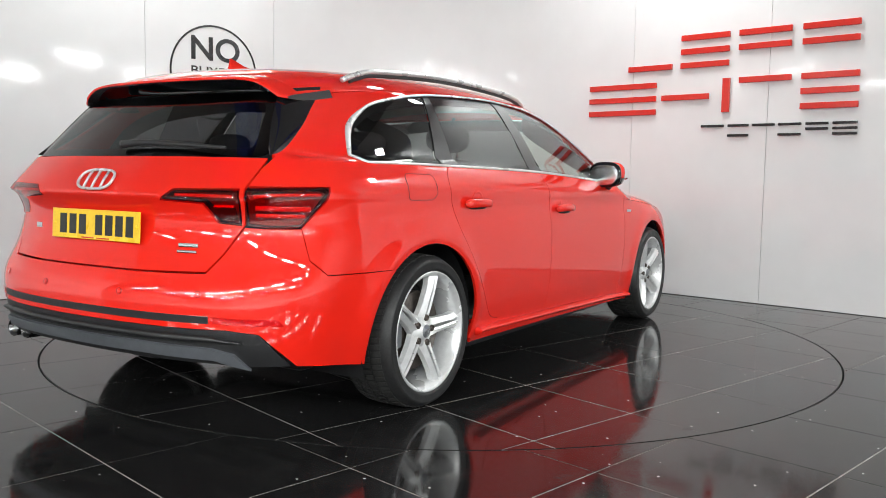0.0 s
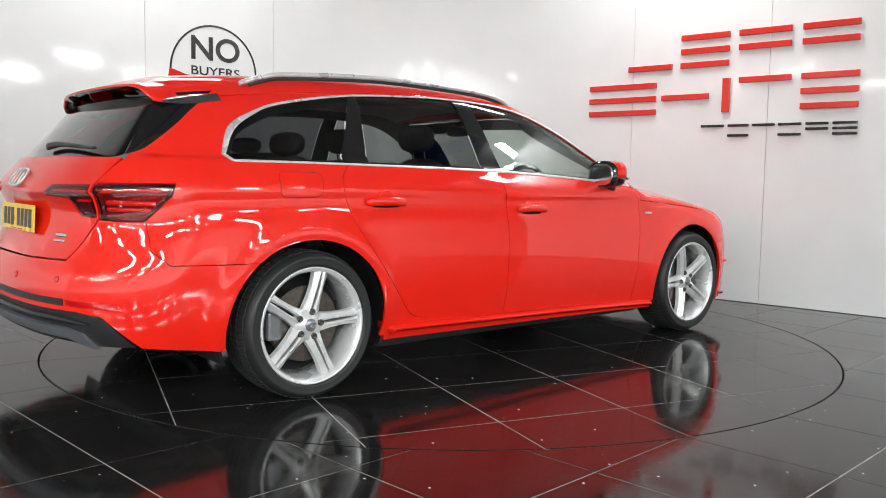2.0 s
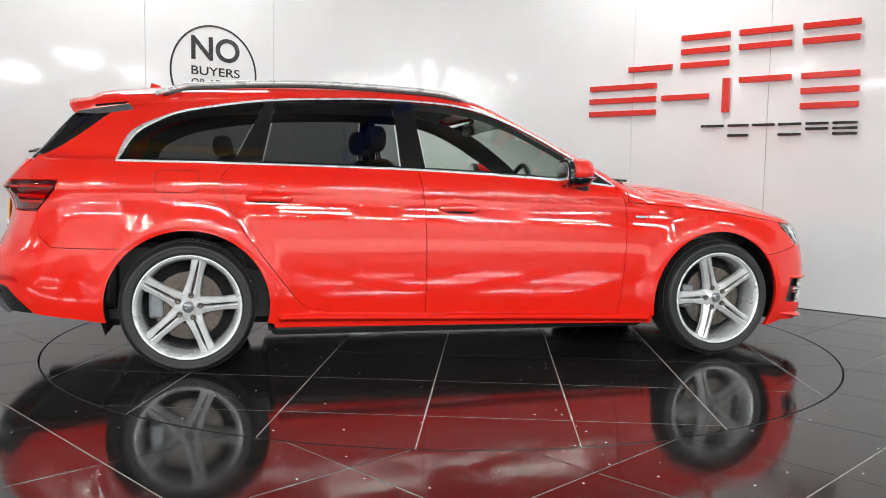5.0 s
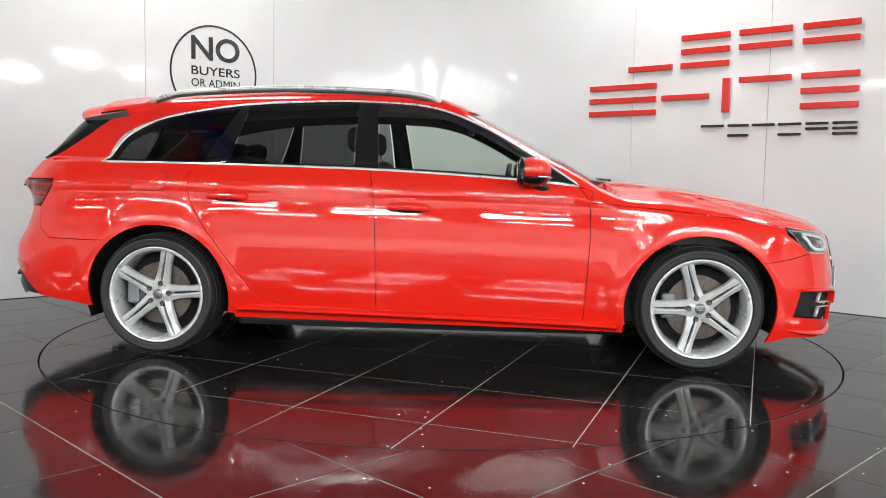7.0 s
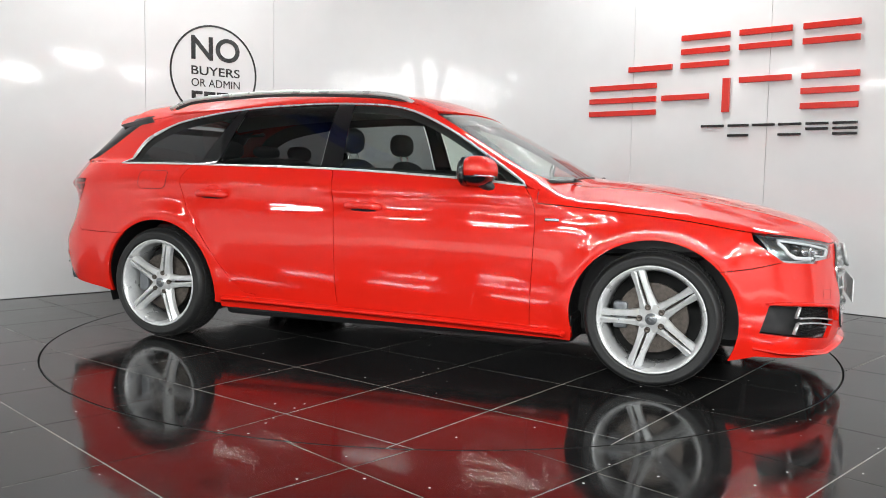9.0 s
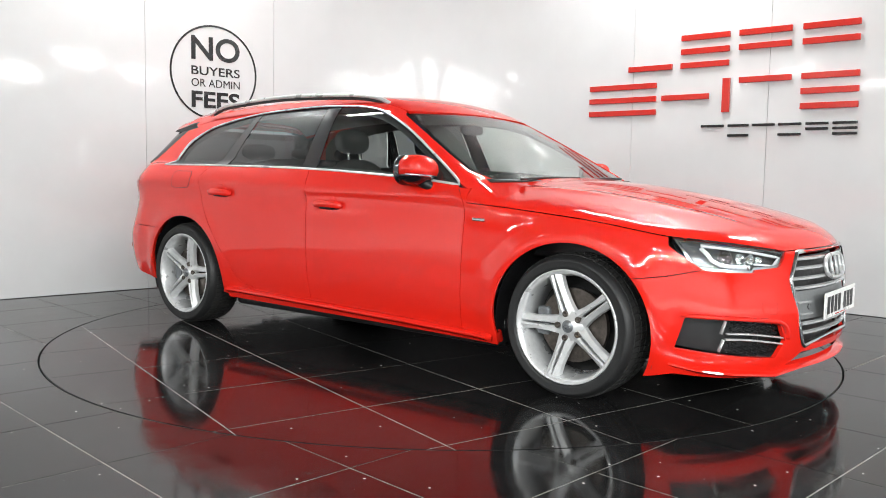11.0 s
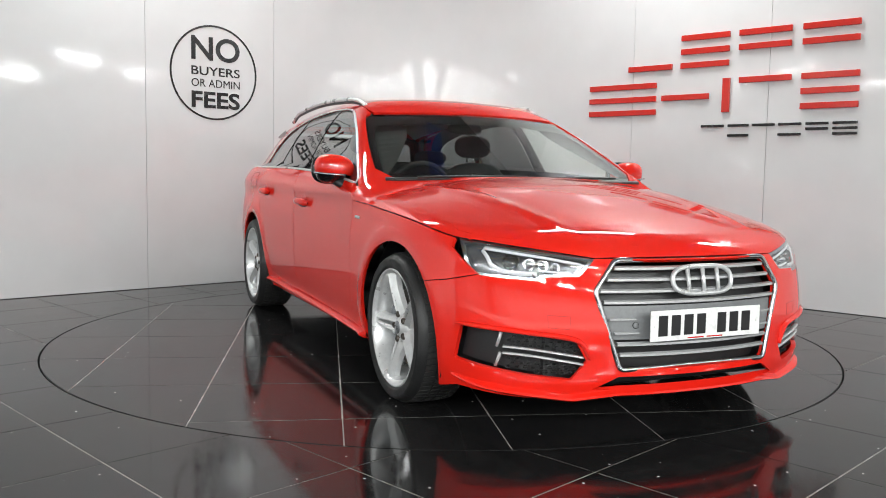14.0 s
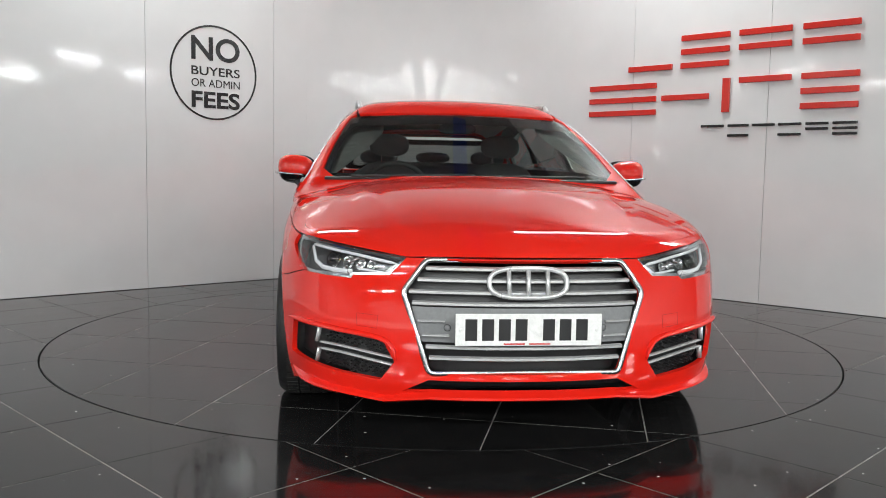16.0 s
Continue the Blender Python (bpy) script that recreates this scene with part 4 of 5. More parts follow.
def build_tail():
    gate = [(0.0, 1.022), (-0.35, 1.022), (-0.685, 1.018), (-0.68, 0.915), (-0.655, 0.78), (-0.60, 0.68), (-0.56, 0.618), (-0.3, 0.612), (0.0, 0.612)]
    hg = [tuple(q) for q in tail_uv(gate)]
    whole = hg + [(-u, v) for u, v in hg[::-1][1:-1]]
    inner = tail_uv([(-0.662, 0.910), (-0.40, 0.906), (-0.36, 0.876), (-0.345, 0.862), (-0.52, 0.852), (-0.562, 0.785), (-0.646, 0.779)])
    outer_side, _, _ = meet(*from_side(np.array([-2.05, -2.03, -2.05, -2.13, -2.20]), np.array([0.916, 0.900, 0.868, 0.776, 0.772])))
    outer = [tuple(q) for q in tail_uv([(-0.674, 0.911), (-0.78, 0.914)])] + [(math.atan2(y, -(x - AXR)), z) for x, y, z in outer_side] + [tuple(q) for q in tail_uv([(-0.72, 0.774), (-0.658, 0.778)])]
    outer = np.array(outer)
    panel("tailgate", shrink(whole, 0.002), from_tail, RED, car, holes=[inner, inner * (-1, 1)], sx=1.1, step=0.028)
    for s in (1, -1):
        for o in (inner, outer):
            o = o * (s, 1)
            lamp = panel("tail_lamp", shrink(o, 0.0015), from_tail, LENS_RED, car, "dark red tail lamp with clear strip", sx=1.1, depth=0.004, step=0.025, raise_by=0.002)
            panel("housing", o, from_tail, LAMP_DARK, lamp, sx=1.1, depth=0.0, raise_by=-0.04, step=0.03)
            lo, hi = o.min(0), o.max(0)
            bars = [(0.890, 0.012), (0.835, 0.018), (0.812, 0.014)]
            for z, h in bars:
                us = np.linspace(lo[0] + 0.03, hi[0] - 0.03, 60)
                ok = us[within(shrink(o, 0.012), np.stack([us, np.full_like(us, z)], -1))]
                if len(ok) > 3:
                    q, n = on_view([(u, z) for u in ok], from_tail, -0.016)
                    v, f = sweep(q, (0.006, h / 2), n=8)
                    obj("light_bar", v, f, LAMP_RED, lamp, smooth=True)
            p_, n_ = on_view(resample(shrink(o, 0.006), 0.02, 1.1), from_tail, -0.008)
            v, f = sweep(p_, (0.0035, 0.005), True, 6, up=n_)
            obj("lamp_frame", v, f, BLACK_GLOSS, lamp, smooth=True)
            if len(o) == len(inner):
                clear = tail_uv([(-0.535, 0.838), (-0.63, 0.838), (-0.63, 0.800), (-0.555, 0.800)]) * (s, 1)
                panel("reverse_lamp", clear, from_tail, LAMP_SILVER, lamp, "silver reversing lamp", sx=1.1, step=0.03, raise_by=-0.006, depth=0.006)
    # bumper
    seam, _, _ = meet(*from_side(np.array([-2.13, -2.12, -2.06, -1.85]), np.array([0.770, 0.658, 0.603, 0.598])))
    side = [(math.atan2(y, -(x - AXR)), z) for x, y, z in seam]
    back_arch, _, _ = meet(*from_side(*np.array([q for q in arch(XR, 130, 192) if q[0] < -1.6]).T))
    side += [(math.atan2(y, -(x - AXR)), z) for x, y, z in back_arch]
    top = [tuple(q) for q in tail_uv([(0, 0.608), (-0.3, 0.608), (-0.562, 0.613), (-0.602, 0.676), (-0.656, 0.774), (-0.72, 0.770)])]
    low = [tuple(q) for q in tail_uv([(-0.80, 0.285), (-0.745, 0.41), (-0.66, 0.425), (-0.3, 0.425), (0, 0.425)])]
    half = top + side + low
    panel("rear_bumper", shrink(half + [(-u, v) for u, v in half[::-1][1:-1]], 0.0007), from_tail, RED, car, sx=1.1, step=0.028, depth=0.02)
    # diffuser: black rim, grey blade
    dif = [tuple(q) for q in tail_uv([(-0.79, 0.286), (-0.745, 0.408), (-0.66, 0.422), (-0.3, 0.422), (0, 0.422)])]
    dif = dif + [(-u, v) for u, v in dif[::-1][1:]]
    bottom = [tuple(q) for q in tail_uv([(0.70, 0.290), (0.6, 0.298), (0.3, 0.300), (-0.3, 0.300), (-0.6, 0.298), (-0.70, 0.290)])]
    panel("diffuser", dif + bottom, from_tail, BLACK_SATIN, car, "black and grey rear diffuser", sx=1.1, step=0.03, raise_by=-0.004)
    lower = [(-0.705, 0.282), (-0.67, 0.340), (-0.60, 0.358), (-0.3, 0.363), (0.0, 0.363), (0.3, 0.363), (0.60, 0.358), (0.67, 0.340), (0.705, 0.288), (0.60, 0.318), (0.3, 0.324), (0.0, 0.324), (-0.3, 0.324), (-0.60, 0.318)]
    panel("diffuser_blade", tail_uv(lower), from_tail, BLADE_GREY, car, "satin grey diffuser blade", sx=1.1, step=0.03, raise_by=0.010, depth=0.016)
    fold = np.linspace(-0.70, 0.70, 41)
    q, n = on_view(tail_uv([(y, 0.392 - 0.10 * max(0, abs(y) - 0.60)) for y in fold]), from_tail, 0.002)
    v, f = sweep(q, lambda t: (0.012, 0.012 * min(1, 10 * min(t, 1 - t) + 0.2)), n=10)
    obj("diffuser_fold", v, f, BLACK_SATIN, car, smooth=True)
    strip = tail_uv([(-0.60, 0.472), (0.60, 0.472), (0.60, 0.446), (-0.60, 0.446)])
    panel("vent_strip", resample(strip, 0.05), from_tail, BLACK_SATIN, car, "black honeycomb strip", sx=1.1, step=0.03, raise_by=0.003, depth=0.006)
    for s in (1, -1):
        us = tail_uv([(-0.615, 0.470), (-0.79, 0.462), (-0.80, 0.436), (-0.615, 0.448)]) * (s, 1)
        panel("reflector", us, from_tail, LENS_RED, car, "red bumper reflector", sx=1.1, step=0.03, raise_by=0.004, depth=0.006)
    # spoiler at the roof's rear edge
    ys = np.linspace(-0.60, 0.60, 41)
    vs, fs = [], []
    for y in ys:
        # the ends reach forward to the rear pillar
        w = min(1.0, max(0.0, (abs(y) - 0.53) / 0.07)) ** 1.8
        mid, held = -1.975 + 0.17 * y * y, max(-0.565, min(0.565, y))
        x0 = mid * (1 - w) - 1.74 * w
        zt = float(top_z(x0, held)[0]) - 0.010 * w
        tip, zl = -2.085 + 0.20 * y * y + 0.03 * w, float(top_z(mid, held)[0]) - 0.010 * w
        for x, z in ((x0, zt + 0.001), (tip + 0.03, zl - 0.010), (tip, zl - 0.019), (tip + 0.006, zl - 0.026), (x0 - 0.03, zt - 0.056), (x0 + 0.04, zt - 0.055)):
            vs.append((x, y, z))
    for i in range(len(ys) - 1):
        for j in range(3):
            fs.append((i * 6 + j, i * 6 + j + 1, i * 6 + j + 7, i * 6 + j + 6))
    spoiler = obj("spoiler", vs, fs, RED, car, smooth=True)
    for k in (0, len(ys) - 1):
        obj("spoiler_end", vs[k * 6:k * 6 + 6], [tuple(range(6))], BLACK_GLOSS, spoiler, "black end")
    v2 = [q for i in range(len(ys)) for q in vs[i * 6 + 3:i * 6 + 6]]
    obj("spoiler_underside", v2, [(3 * i + j, 3 * i + j + 1, 3 * i + j + 4, 3 * i + j + 3) for i in range(len(ys) - 1) for j in (0, 1)], BLACK_GLOSS, spoiler, "gloss black underside", smooth=True)


build_flanks()
build_cabin()
build_bonnet()
build_nose()
build_tail()

TURN = (9.957389e-05, -0.0043122187, 0.063673776, -0.36362667, -8.1910267, 57.918428)  # the table's turn in degrees over seconds, highest power first


def build_wheel(cx, sy, lead):
    """One wheel; the rim carries tyre, disc and bolts. lead: the turn of the first spoke in degrees."""
    prof = [(0.2545, -0.004), (0.2525, 0.003), (0.247, 0.004), (0.240, -0.003), (0.233, -0.012), (0.229, -0.03), (0.221, -0.060), (0.216, -0.19), (0.235, -0.205)]
    v, f = lathe(prof, 72)
    rim = obj("wheel", v, f, SILVER, car, "silver five-spoke alloy wheel", smooth=True)
    rim.matrix_basis = pose(cx, sy * 0.912, HUB, 0, 0, 0 if sy > 0 else 180)
    v, f = lathe([(0.250, -0.004), (0.257, 0.004), (0.262, 0.009), (0.268, 0.0075), (0.276, 0.010), (0.288, 0.008), (0.291, 0.0095), (0.300, 0.003), (0.309, -0.012), (0.316, -0.03), (0.318, -0.06), (0.318, -0.185), (0.314, -0.215), (0.29, -0.24), (0.245, -0.23)], 96)
    obj("tyre", v, f, RUBBER, rim, "black tyre", smooth=True)
    tread = bmesh.new()
    for i in range(72):
        a = 2 * math.pi * i / 72
        for s0, s1 in ((-0.030, -0.075), (-0.083, -0.12), (-0.128, -0.165), (-0.173, -0.212)):
            skew = 0.018 * (1 if s0 > -0.1 else -1)
            q = []
            for rr, grow in ((0.316, 0.0), (0.3225, -0.002)):
                for da, s in ((0, s0), (0.062, s0), (0.062, s1), (0, s1)):
                    aa = a + da + skew * (s - s0) / 0.04
                    drop = 0.004 if (s == s0 and s0 > -0.05) or (s == s1 and s1 < -0.2) else 0
                    q.append(tread.verts.new(((rr - drop) * math.cos(aa), s, (rr - drop) * math.sin(aa))))
            tread.faces.new(q[4:])
            for k in range(4):
                tread.faces.new((q[k], q[(k + 1) % 4], q[4 + (k + 1) % 4], q[4 + k]))
    part("tread", tread, TREAD, rim)
    # spokes: a blade that narrows to the rim, split by a slot
    for k in range(5):
        bm = bmesh.new()
        for s in (1, -1):
            rows = []
            for t in np.linspace(0, 1, 7):
                r = 0.040 + t * 0.196
                outer = float(np.interp(t, (0, 0.3, 0.65, 1), (0.044, 0.033, 0.029, 0.034)))
                innerw = float(np.interp(t, (0, 0.12, 0.3, 0.7, 1), (0.001, 0.004, 0.0068, 0.0055, 0.0015)))
                y = -0.012 - 0.03 * (1 - t) ** 1.5 - 0.004 * t
                rows.append([(r, s * innerw, y), (r, s * (innerw + 0.28 * (outer - innerw)), y + 0.007), (r, s * outer, y - 0.010), (r, s * (outer + 0.004), y - 0.032), (r, s * innerw, y - 0.032)])
            vs = [[bm.verts.new((x, yy, w)) for x, w, yy in row] for row in rows]
            for i in range(len(vs) - 1):
                for j in range(5):
                    bm.faces.new((vs[i][j], vs[i][(j + 1) % 5], vs[i + 1][(j + 1) % 5], vs[i + 1][j]))
            bm.faces.new(vs[-1])
            bm.faces.new(vs[0][::-1])
        sp = part("spoke", bm, SILVER, rim, smooth=True, angle=0.45)
        turn = -(lead + 72 * k) if sy > 0 else -(180 - lead - 72 * k)
        sp.matrix_basis = pose(0, 0, 0, 0, turn, 0)
        v, f = lathe([(0.0001, 0.001), (0.006, 0.001), (0.010, 0.004), (0.0138, 0.001), (0.0150, -0.012)], 12)
        bolt = obj("wheel_bolt", v, f, IRON, rim, "dark wheel bolt", smooth=True)
        a = radians(turn)
        bolt.matrix_basis = pose(0.056 * math.cos(a), -0.028, -0.056 * math.sin(a))
    v, f = lathe([(0.0001, -0.02), (0.025, -0.021), (0.034, -0.025), (0.040, -0.034), (0.066, -0.040), (0.070, -0.07)], 40)
    obj("hub", v, f, SILVER, rim, smooth=True)
    v, f = lathe([(0.0001, -0.0165), (0.026, -0.0185), (0.029, -0.024)], 32)
    obj("centre_cap", v, f, GREY_METAL, rim, "grey centre cap with chrome mark", smooth=True)
    v, f = sweep(smooth_line([(0.012 * math.cos(a) * 1.4, -0.015, 0.008 * math.sin(a)) for a in np.linspace(0, 5.5, 8)], 3, True), (0.0015, 0.0015), True, 6)
    obj("cap_mark", v, f, CHROME, rim, smooth=True)
    v, f = lathe([(0.0001, -0.085), (0.09, -0.085), (0.092, -0.075), (0.165, -0.075), (0.165, -0.10), (0.0001, -0.10)], 48)
    obj("brake_disc", v, f, IRON, rim, "worn iron brake disc", smooth=False)
    k = -1 if sy > 0 else 1
    bm = box_bm((min(k * 0.185, k * 0.115), -0.12, -0.06), (max(k * 0.185, k * 0.115), -0.06, 0.07), 0.015)
    part("caliper", bm, GREY_METAL, rim)
    # near-black disc added to stand in for the shade inside the wheel
    v, f = lathe([(0.217, -0.16), (0.0001, -0.16)], 32)
    obj("wheel_back", v, f, GAP, rim)


for cx, lead in ((XF, 36), (XR, 5)):
    for sy in (-1, 1):
        build_wheel(cx, sy, lead)


def build_under():
    # dark inner shell behind the joints, wheel wells and floor pan
    bm = box_bm((-1.06, -0.80, 0.15), (0.98, 0.80, 0.30), 0.03)
    part("floor_pan", bm, BLACK_SATIN, car)
    bm = box_bm((-2.28, -0.64, 0.27), (-1.8, 0.64, 0.52), 0.04)
    part("rear_pan", bm, BLACK_SATIN, car)
    bm = box_bm((1.72, -0.60, 0.17), (2.08, 0.60, 0.56), 0.04)
    part("front_pan", bm, BLACK_SATIN, car)
    bm = box_bm((0.9, -0.60, 0.16), (1.8, 0.60, 0.62), 0.04)
    part("engine_bay", bm, BLACK_SATIN, car)
    bm = box_bm((-1.9, -0.60, 0.18), (-1.0, 0.60, 0.62), 0.04)
    part("boot_floor", bm, BLACK_SATIN, car)
    for cx in (XF, XR):
        for s in (-1, 1):
            vs, fs = [], []
            n = 28
            for i in range(n + 1):
                a = radians(200 - 220 * i / n)
                for y in (0.60, 0.86):
                    vs.append((cx + 0.405 * math.cos(a), s * y, HUB + 0.395 * math.sin(a)))
            fs = [(2 * i, 2 * i + 1, 2 * i + 3, 2 * i + 2) for i in range(n)]
            obj("wheel_arch_liner", vs, fs, BLACK_SATIN, car, smooth=True)
    # door backing just inside the skin
    for s in (-1, 1):
        poly = stretch(belt_line, -1.7, 0.74) + [(0.80, 0.85), (0.80, 0.25), (-0.80, 0.25), (-1.3, 0.80), (-1.7, 0.80)]
        if s < 0:
            panel("door_lining", poly, from_side, BLACK_SATIN, car, mirror=True, raise_by=-0.03, depth=0.0, step=0.06)
    bm = box_bm((0.80, -0.76, 0.60), (1.72, 0.76, 0.74), 0.03)
    part("bonnet_lining", bm, BLACK_SATIN, car)


build_under()


def pair(name, v, f, mat, label="", smooth=True, parent=None):
    """A part and its mirror image on the other side."""
    obj(name, v, f, mat, parent or car, label, smooth)
    obj(name, [(x, -y, z) for x, y, z in v], [tuple(q)[::-1] for q in f], mat, parent or car, label, smooth)


def blob(centre, size, square=2.6, nu=24, nv=14, cut=None):
    """A rounded box: a superellipsoid."""
    vs, fs = [], []
    pw = lambda c: math.copysign(abs(c) ** (2 / square), c)
    for i in range(nv + 1):
        b = -math.pi / 2 + math.pi * i / nv
        for j in range(nu):
            a = 2 * math.pi * j / nu
            vs.append((centre[0] + size[0] * pw(math.cos(b)) * pw(math.cos(a)), centre[1] + size[1] * pw(math.cos(b)) * pw(math.sin(a)), centre[2] + size[2] * pw(math.sin(b))))
    for i in range(nv):
        for j in range(nu):
            k = (j + 1) % nu
            fs.append((i * nu + j, i * nu + k, (i + 1) * nu + k, (i + 1) * nu + j))
    return vs, fs


def build_fittings():
    # door handles with their cups
    for cx, cz in ((-0.118, 0.802), (-1.068, 0.846)):
        for s in (-1, 1):
            p, n = on_side([(cx + 0.0, cz + 0.012)], 0.0, s)
            cup, f = lathe([(0.0001, -0.001), (0.034, 0.0005), (0.044, 0.0035), (0.048, 0.0035), (0.053, 0.0)], 32)
            ob = obj("handle_cup", [(x * 1.0, y, z * 0.86) for x, y, z in cup], f, RED, car, smooth=True)
            ob.matrix_basis = Matrix.Translation(p[0]) @ Vector(n[0]).to_track_quat("Y", "Z").to_matrix().to_4x4()
            q, n = on_side([(cx - 0.105, cz - 0.003), (cx - 0.09, cz), (cx - 0.04, cz + 0.003), (cx + 0.03, cz + 0.002), (cx + 0.085, cz - 0.002), (cx + 0.10, cz - 0.006)], 0.0, s)
            lift = np.array([0.004, 0.020, 0.034, 0.034, 0.022, 0.004])[:, None]
            v, f = sweep(smooth_line(q + n * lift, 5), lambda t: (0.011, 0.0185 * (0.6 + 0.4 * min(1, 5 * min(t, 1 - t)))), n=12)
            obj("door_handle", v, f, RED, car, smooth=True)
            # dark bar laid on the skin for the shade under the handle
            q, n = on_side([(cx - 0.07, cz - 0.016), (cx, cz - 0.020), (cx + 0.07, cz - 0.018)], 0.003, s)
            v, f = sweep(smooth_line(q, 6), (0.003, 0.007), n=6)
            obj("handle_gap", v, f, GAP, car, smooth=True)
    # mirrors
    cap, f = blob((0.515, -0.912, 0.995), (0.085, 0.098, 0.074), 2.5)
    cap = [(x + 0.35 * (abs(y) - 0.925) * -0.35 * (1 if x > 0.5 else 0.2), y, z + 0.10 * (0.925 - abs(y)) * (1 if z < 0.995 else -0.9)) for x, y, z in cap]
    pair("mirror_cap", [(x, y, max(z, 0.958 + 0.08 * (abs(y) - 0.83))) for x, y, z in [(max(a, 0.441), b, c) for a, b, c in cap]], f, RED)
    low = [(0.515 + (x - 0.515) * 0.98, -0.912 + (y + 0.912) * 0.975, z if x < 0.444 else min(z, 0.957 + 0.08 * (abs(y) - 0.83))) for x, y, z in cap]
    pair("mirror_base", low, f, BLACK_GLOSS, "black lower mirror shell")
    pair("mirror_indicator", *sweep(smooth_line([(0.595, -0.87, 0.962), (0.600, -0.94, 0.966), (0.575, -1.0, 0.970), (0.53, -1.02, 0.972)], 6), (0.004, 0.005)), CHROME)
    g, gf = blob((0.452, -0.912, 0.992), (0.024, 0.102, 0.077), 2.7)
    pair("mirror_frame", g, gf, BLACK_GLOSS, "black mirror surround")
    g, gf = blob((0.431, -0.912, 0.990), (0.004, 0.085, 0.060), 2.8)
    pair("mirror_glass", g, gf, CHROME, "mirror glass")
    pair("mirror_foot", *sweep(smooth_line([(0.52, -0.905, 0.945), (0.555, -0.875, 0.918), (0.585, -0.845, 0.893)], 5), lambda t: (0.036, 0.026), n=10), BLACK_SATIN)
    # roof rails
    rail = smooth_line([(-1.62, -0.568, 1.352), (-1.52, -0.570, 1.386), (-1.38, -0.575, 1.410), (-0.86, -0.580, 1.436), (-0.30, -0.578, 1.423), (-0.08, -0.573, 1.399), (0.01, -0.568, 1.366)], 8)
    pair("roof_rail", *sweep(rail, lambda t: (0.013, 0.011), n=10), ALU, "satin silver roof rail")
    under = rail.copy()
    under[:, 2] -= 0.016
    pair("rail_seal", *sweep(under[4:-4], (0.005, 0.010), n=8), BLACK_SATIN)
    # fin aerial
    vs, fs = [], []
    secs = ((-1.50, 0.004, 0.0), (-1.56, 0.020, 0.010), (-1.62, 0.024, 0.024), (-1.67, 0.022, 0.045), (-1.695, 0.014, 0.054), (-1.70, 0.010, 0.030), (-1.705, 0.014, 0.0))
    for x, w, h in secs:
        z0 = float(top_z(x, 0)[0]) - 0.004
        for s, k in ((-1, 0), (-0.7, 0.4), (-0.22, 1.0), (0.22, 1.0), (0.7, 0.4), (1, 0)):
            vs.append((x, s * w, z0 + (h + 0.004) * k))
    for i in range(len(secs) - 1):
        for j in range(5):
            fs.append((i * 6 + j, i * 6 + j + 1, i * 6 + j + 7, i * 6 + j + 6))
    obj("roof_aerial", vs, fs, RED, car, "red fin aerial", smooth=True)
    # fuel flap
    flap = rounded([(-1.60, 0.972), (-1.395, 0.970), (-1.398, 0.885), (-1.43, 0.866), (-1.60, 0.866)], 0.03)
    panel("fuel_flap", flap, from_side, RED, car, raise_by=0.0012, depth=0.004)
    p, n = on_side(resample(flap, 0.02), 0.0006)
    v, f = sweep(p, (0.0013, 0.0013), True, 6, up=n)
    obj("flap_joint", v, f, GAP, car)
    # small badge bars on the wing and the tailgate
    for s in (-1, 1):
        p, n = on_side([(0.855, 0.766), (0.925, 0.764)], 0.003, s)
        v, f = sweep(p, (0.002, 0.007), n=8)
        obj("wing_badge", v, f, CHROME, car)
    for y0, y1, z, h in ((-0.42, -0.50, 0.705, 0.007), (-0.42, -0.50, 0.683, 0.005), (0.40, 0.45, 0.74, 0.010)):
        q, n = on_view(tail_uv([(y0, z), (y1, z)]), from_tail, 0.003)
        v, f = sweep(q, (0.002, h), n=8)
        obj("tail_badge", v, f, CHROME, car)
    # plain chrome marks, nose and tail
    for view, uv, z, w, h, r in ((from_nose, nose_uv, 0.592, 0.138, 0.050, 0.0085), (from_tail, tail_uv, 0.925, 0.098, 0.034, 0.005)):
        loop = [(w * math.copysign(abs(math.cos(a)) ** 0.6, math.cos(a)), z + h * math.copysign(abs(math.sin(a)) ** 0.8, math.sin(a))) for a in np.linspace(0, 2 * math.pi, 40, endpoint=False)]
        q, n = on_view(uv(loop), view, 0.012)
        v, f = sweep(q, (r, r), True, 8, up=n)
        mark = obj("badge", v, f, ALU, car, "plain chrome badge", smooth=True)
        for y in (-w * 0.5, 0.0, w * 0.5):
            q, n = on_view(uv([(y, z - h), (y, z), (y, z + h)]), view, 0.012)
            v, f = sweep(q, (r * 0.9, r * 0.9), n=8, up=n)
            obj("badge_bar", v, f, ALU, mark, smooth=True)
    # number plates; the marks on them are plain bars
    for nm, x, z, tilt, mat, sgn in (("front_plate", 2.262, 0.434, 0, PLATE_WHITE, 1), ("rear_plate", -2.382, 0.760, 3, PLATE_YELLOW, -1)):
        bm = box_bm((-0.003, -0.26, -0.0565), (0.003, 0.26, 0.0565), 0.002)
        plate = part(nm, bm, mat, car, "number plate with plain dark bars")
        plate.matrix_basis = pose(x, 0, z, 0, tilt, 0)
        ys = [-0.205, -0.146, -0.087, -0.028, 0.070, 0.129, 0.188]
        for y in ys:
            bm = box_bm((0.0025 * sgn, y - 0.021, -0.038), (0.0045 * sgn, y + 0.021, 0.038), 0.0005, 1)
            part("plate_bar", bm, BLACK_SATIN, plate)
        for y in (-0.242, 0.242):
            v, f = lathe([(0.0001, 0.0030), (0.005, 0.0028), (0.0065, 0.0015), (0.0068, 0.0)], 16)
            bolt = obj("plate_bolt", v, f, mat, plate, smooth=True)
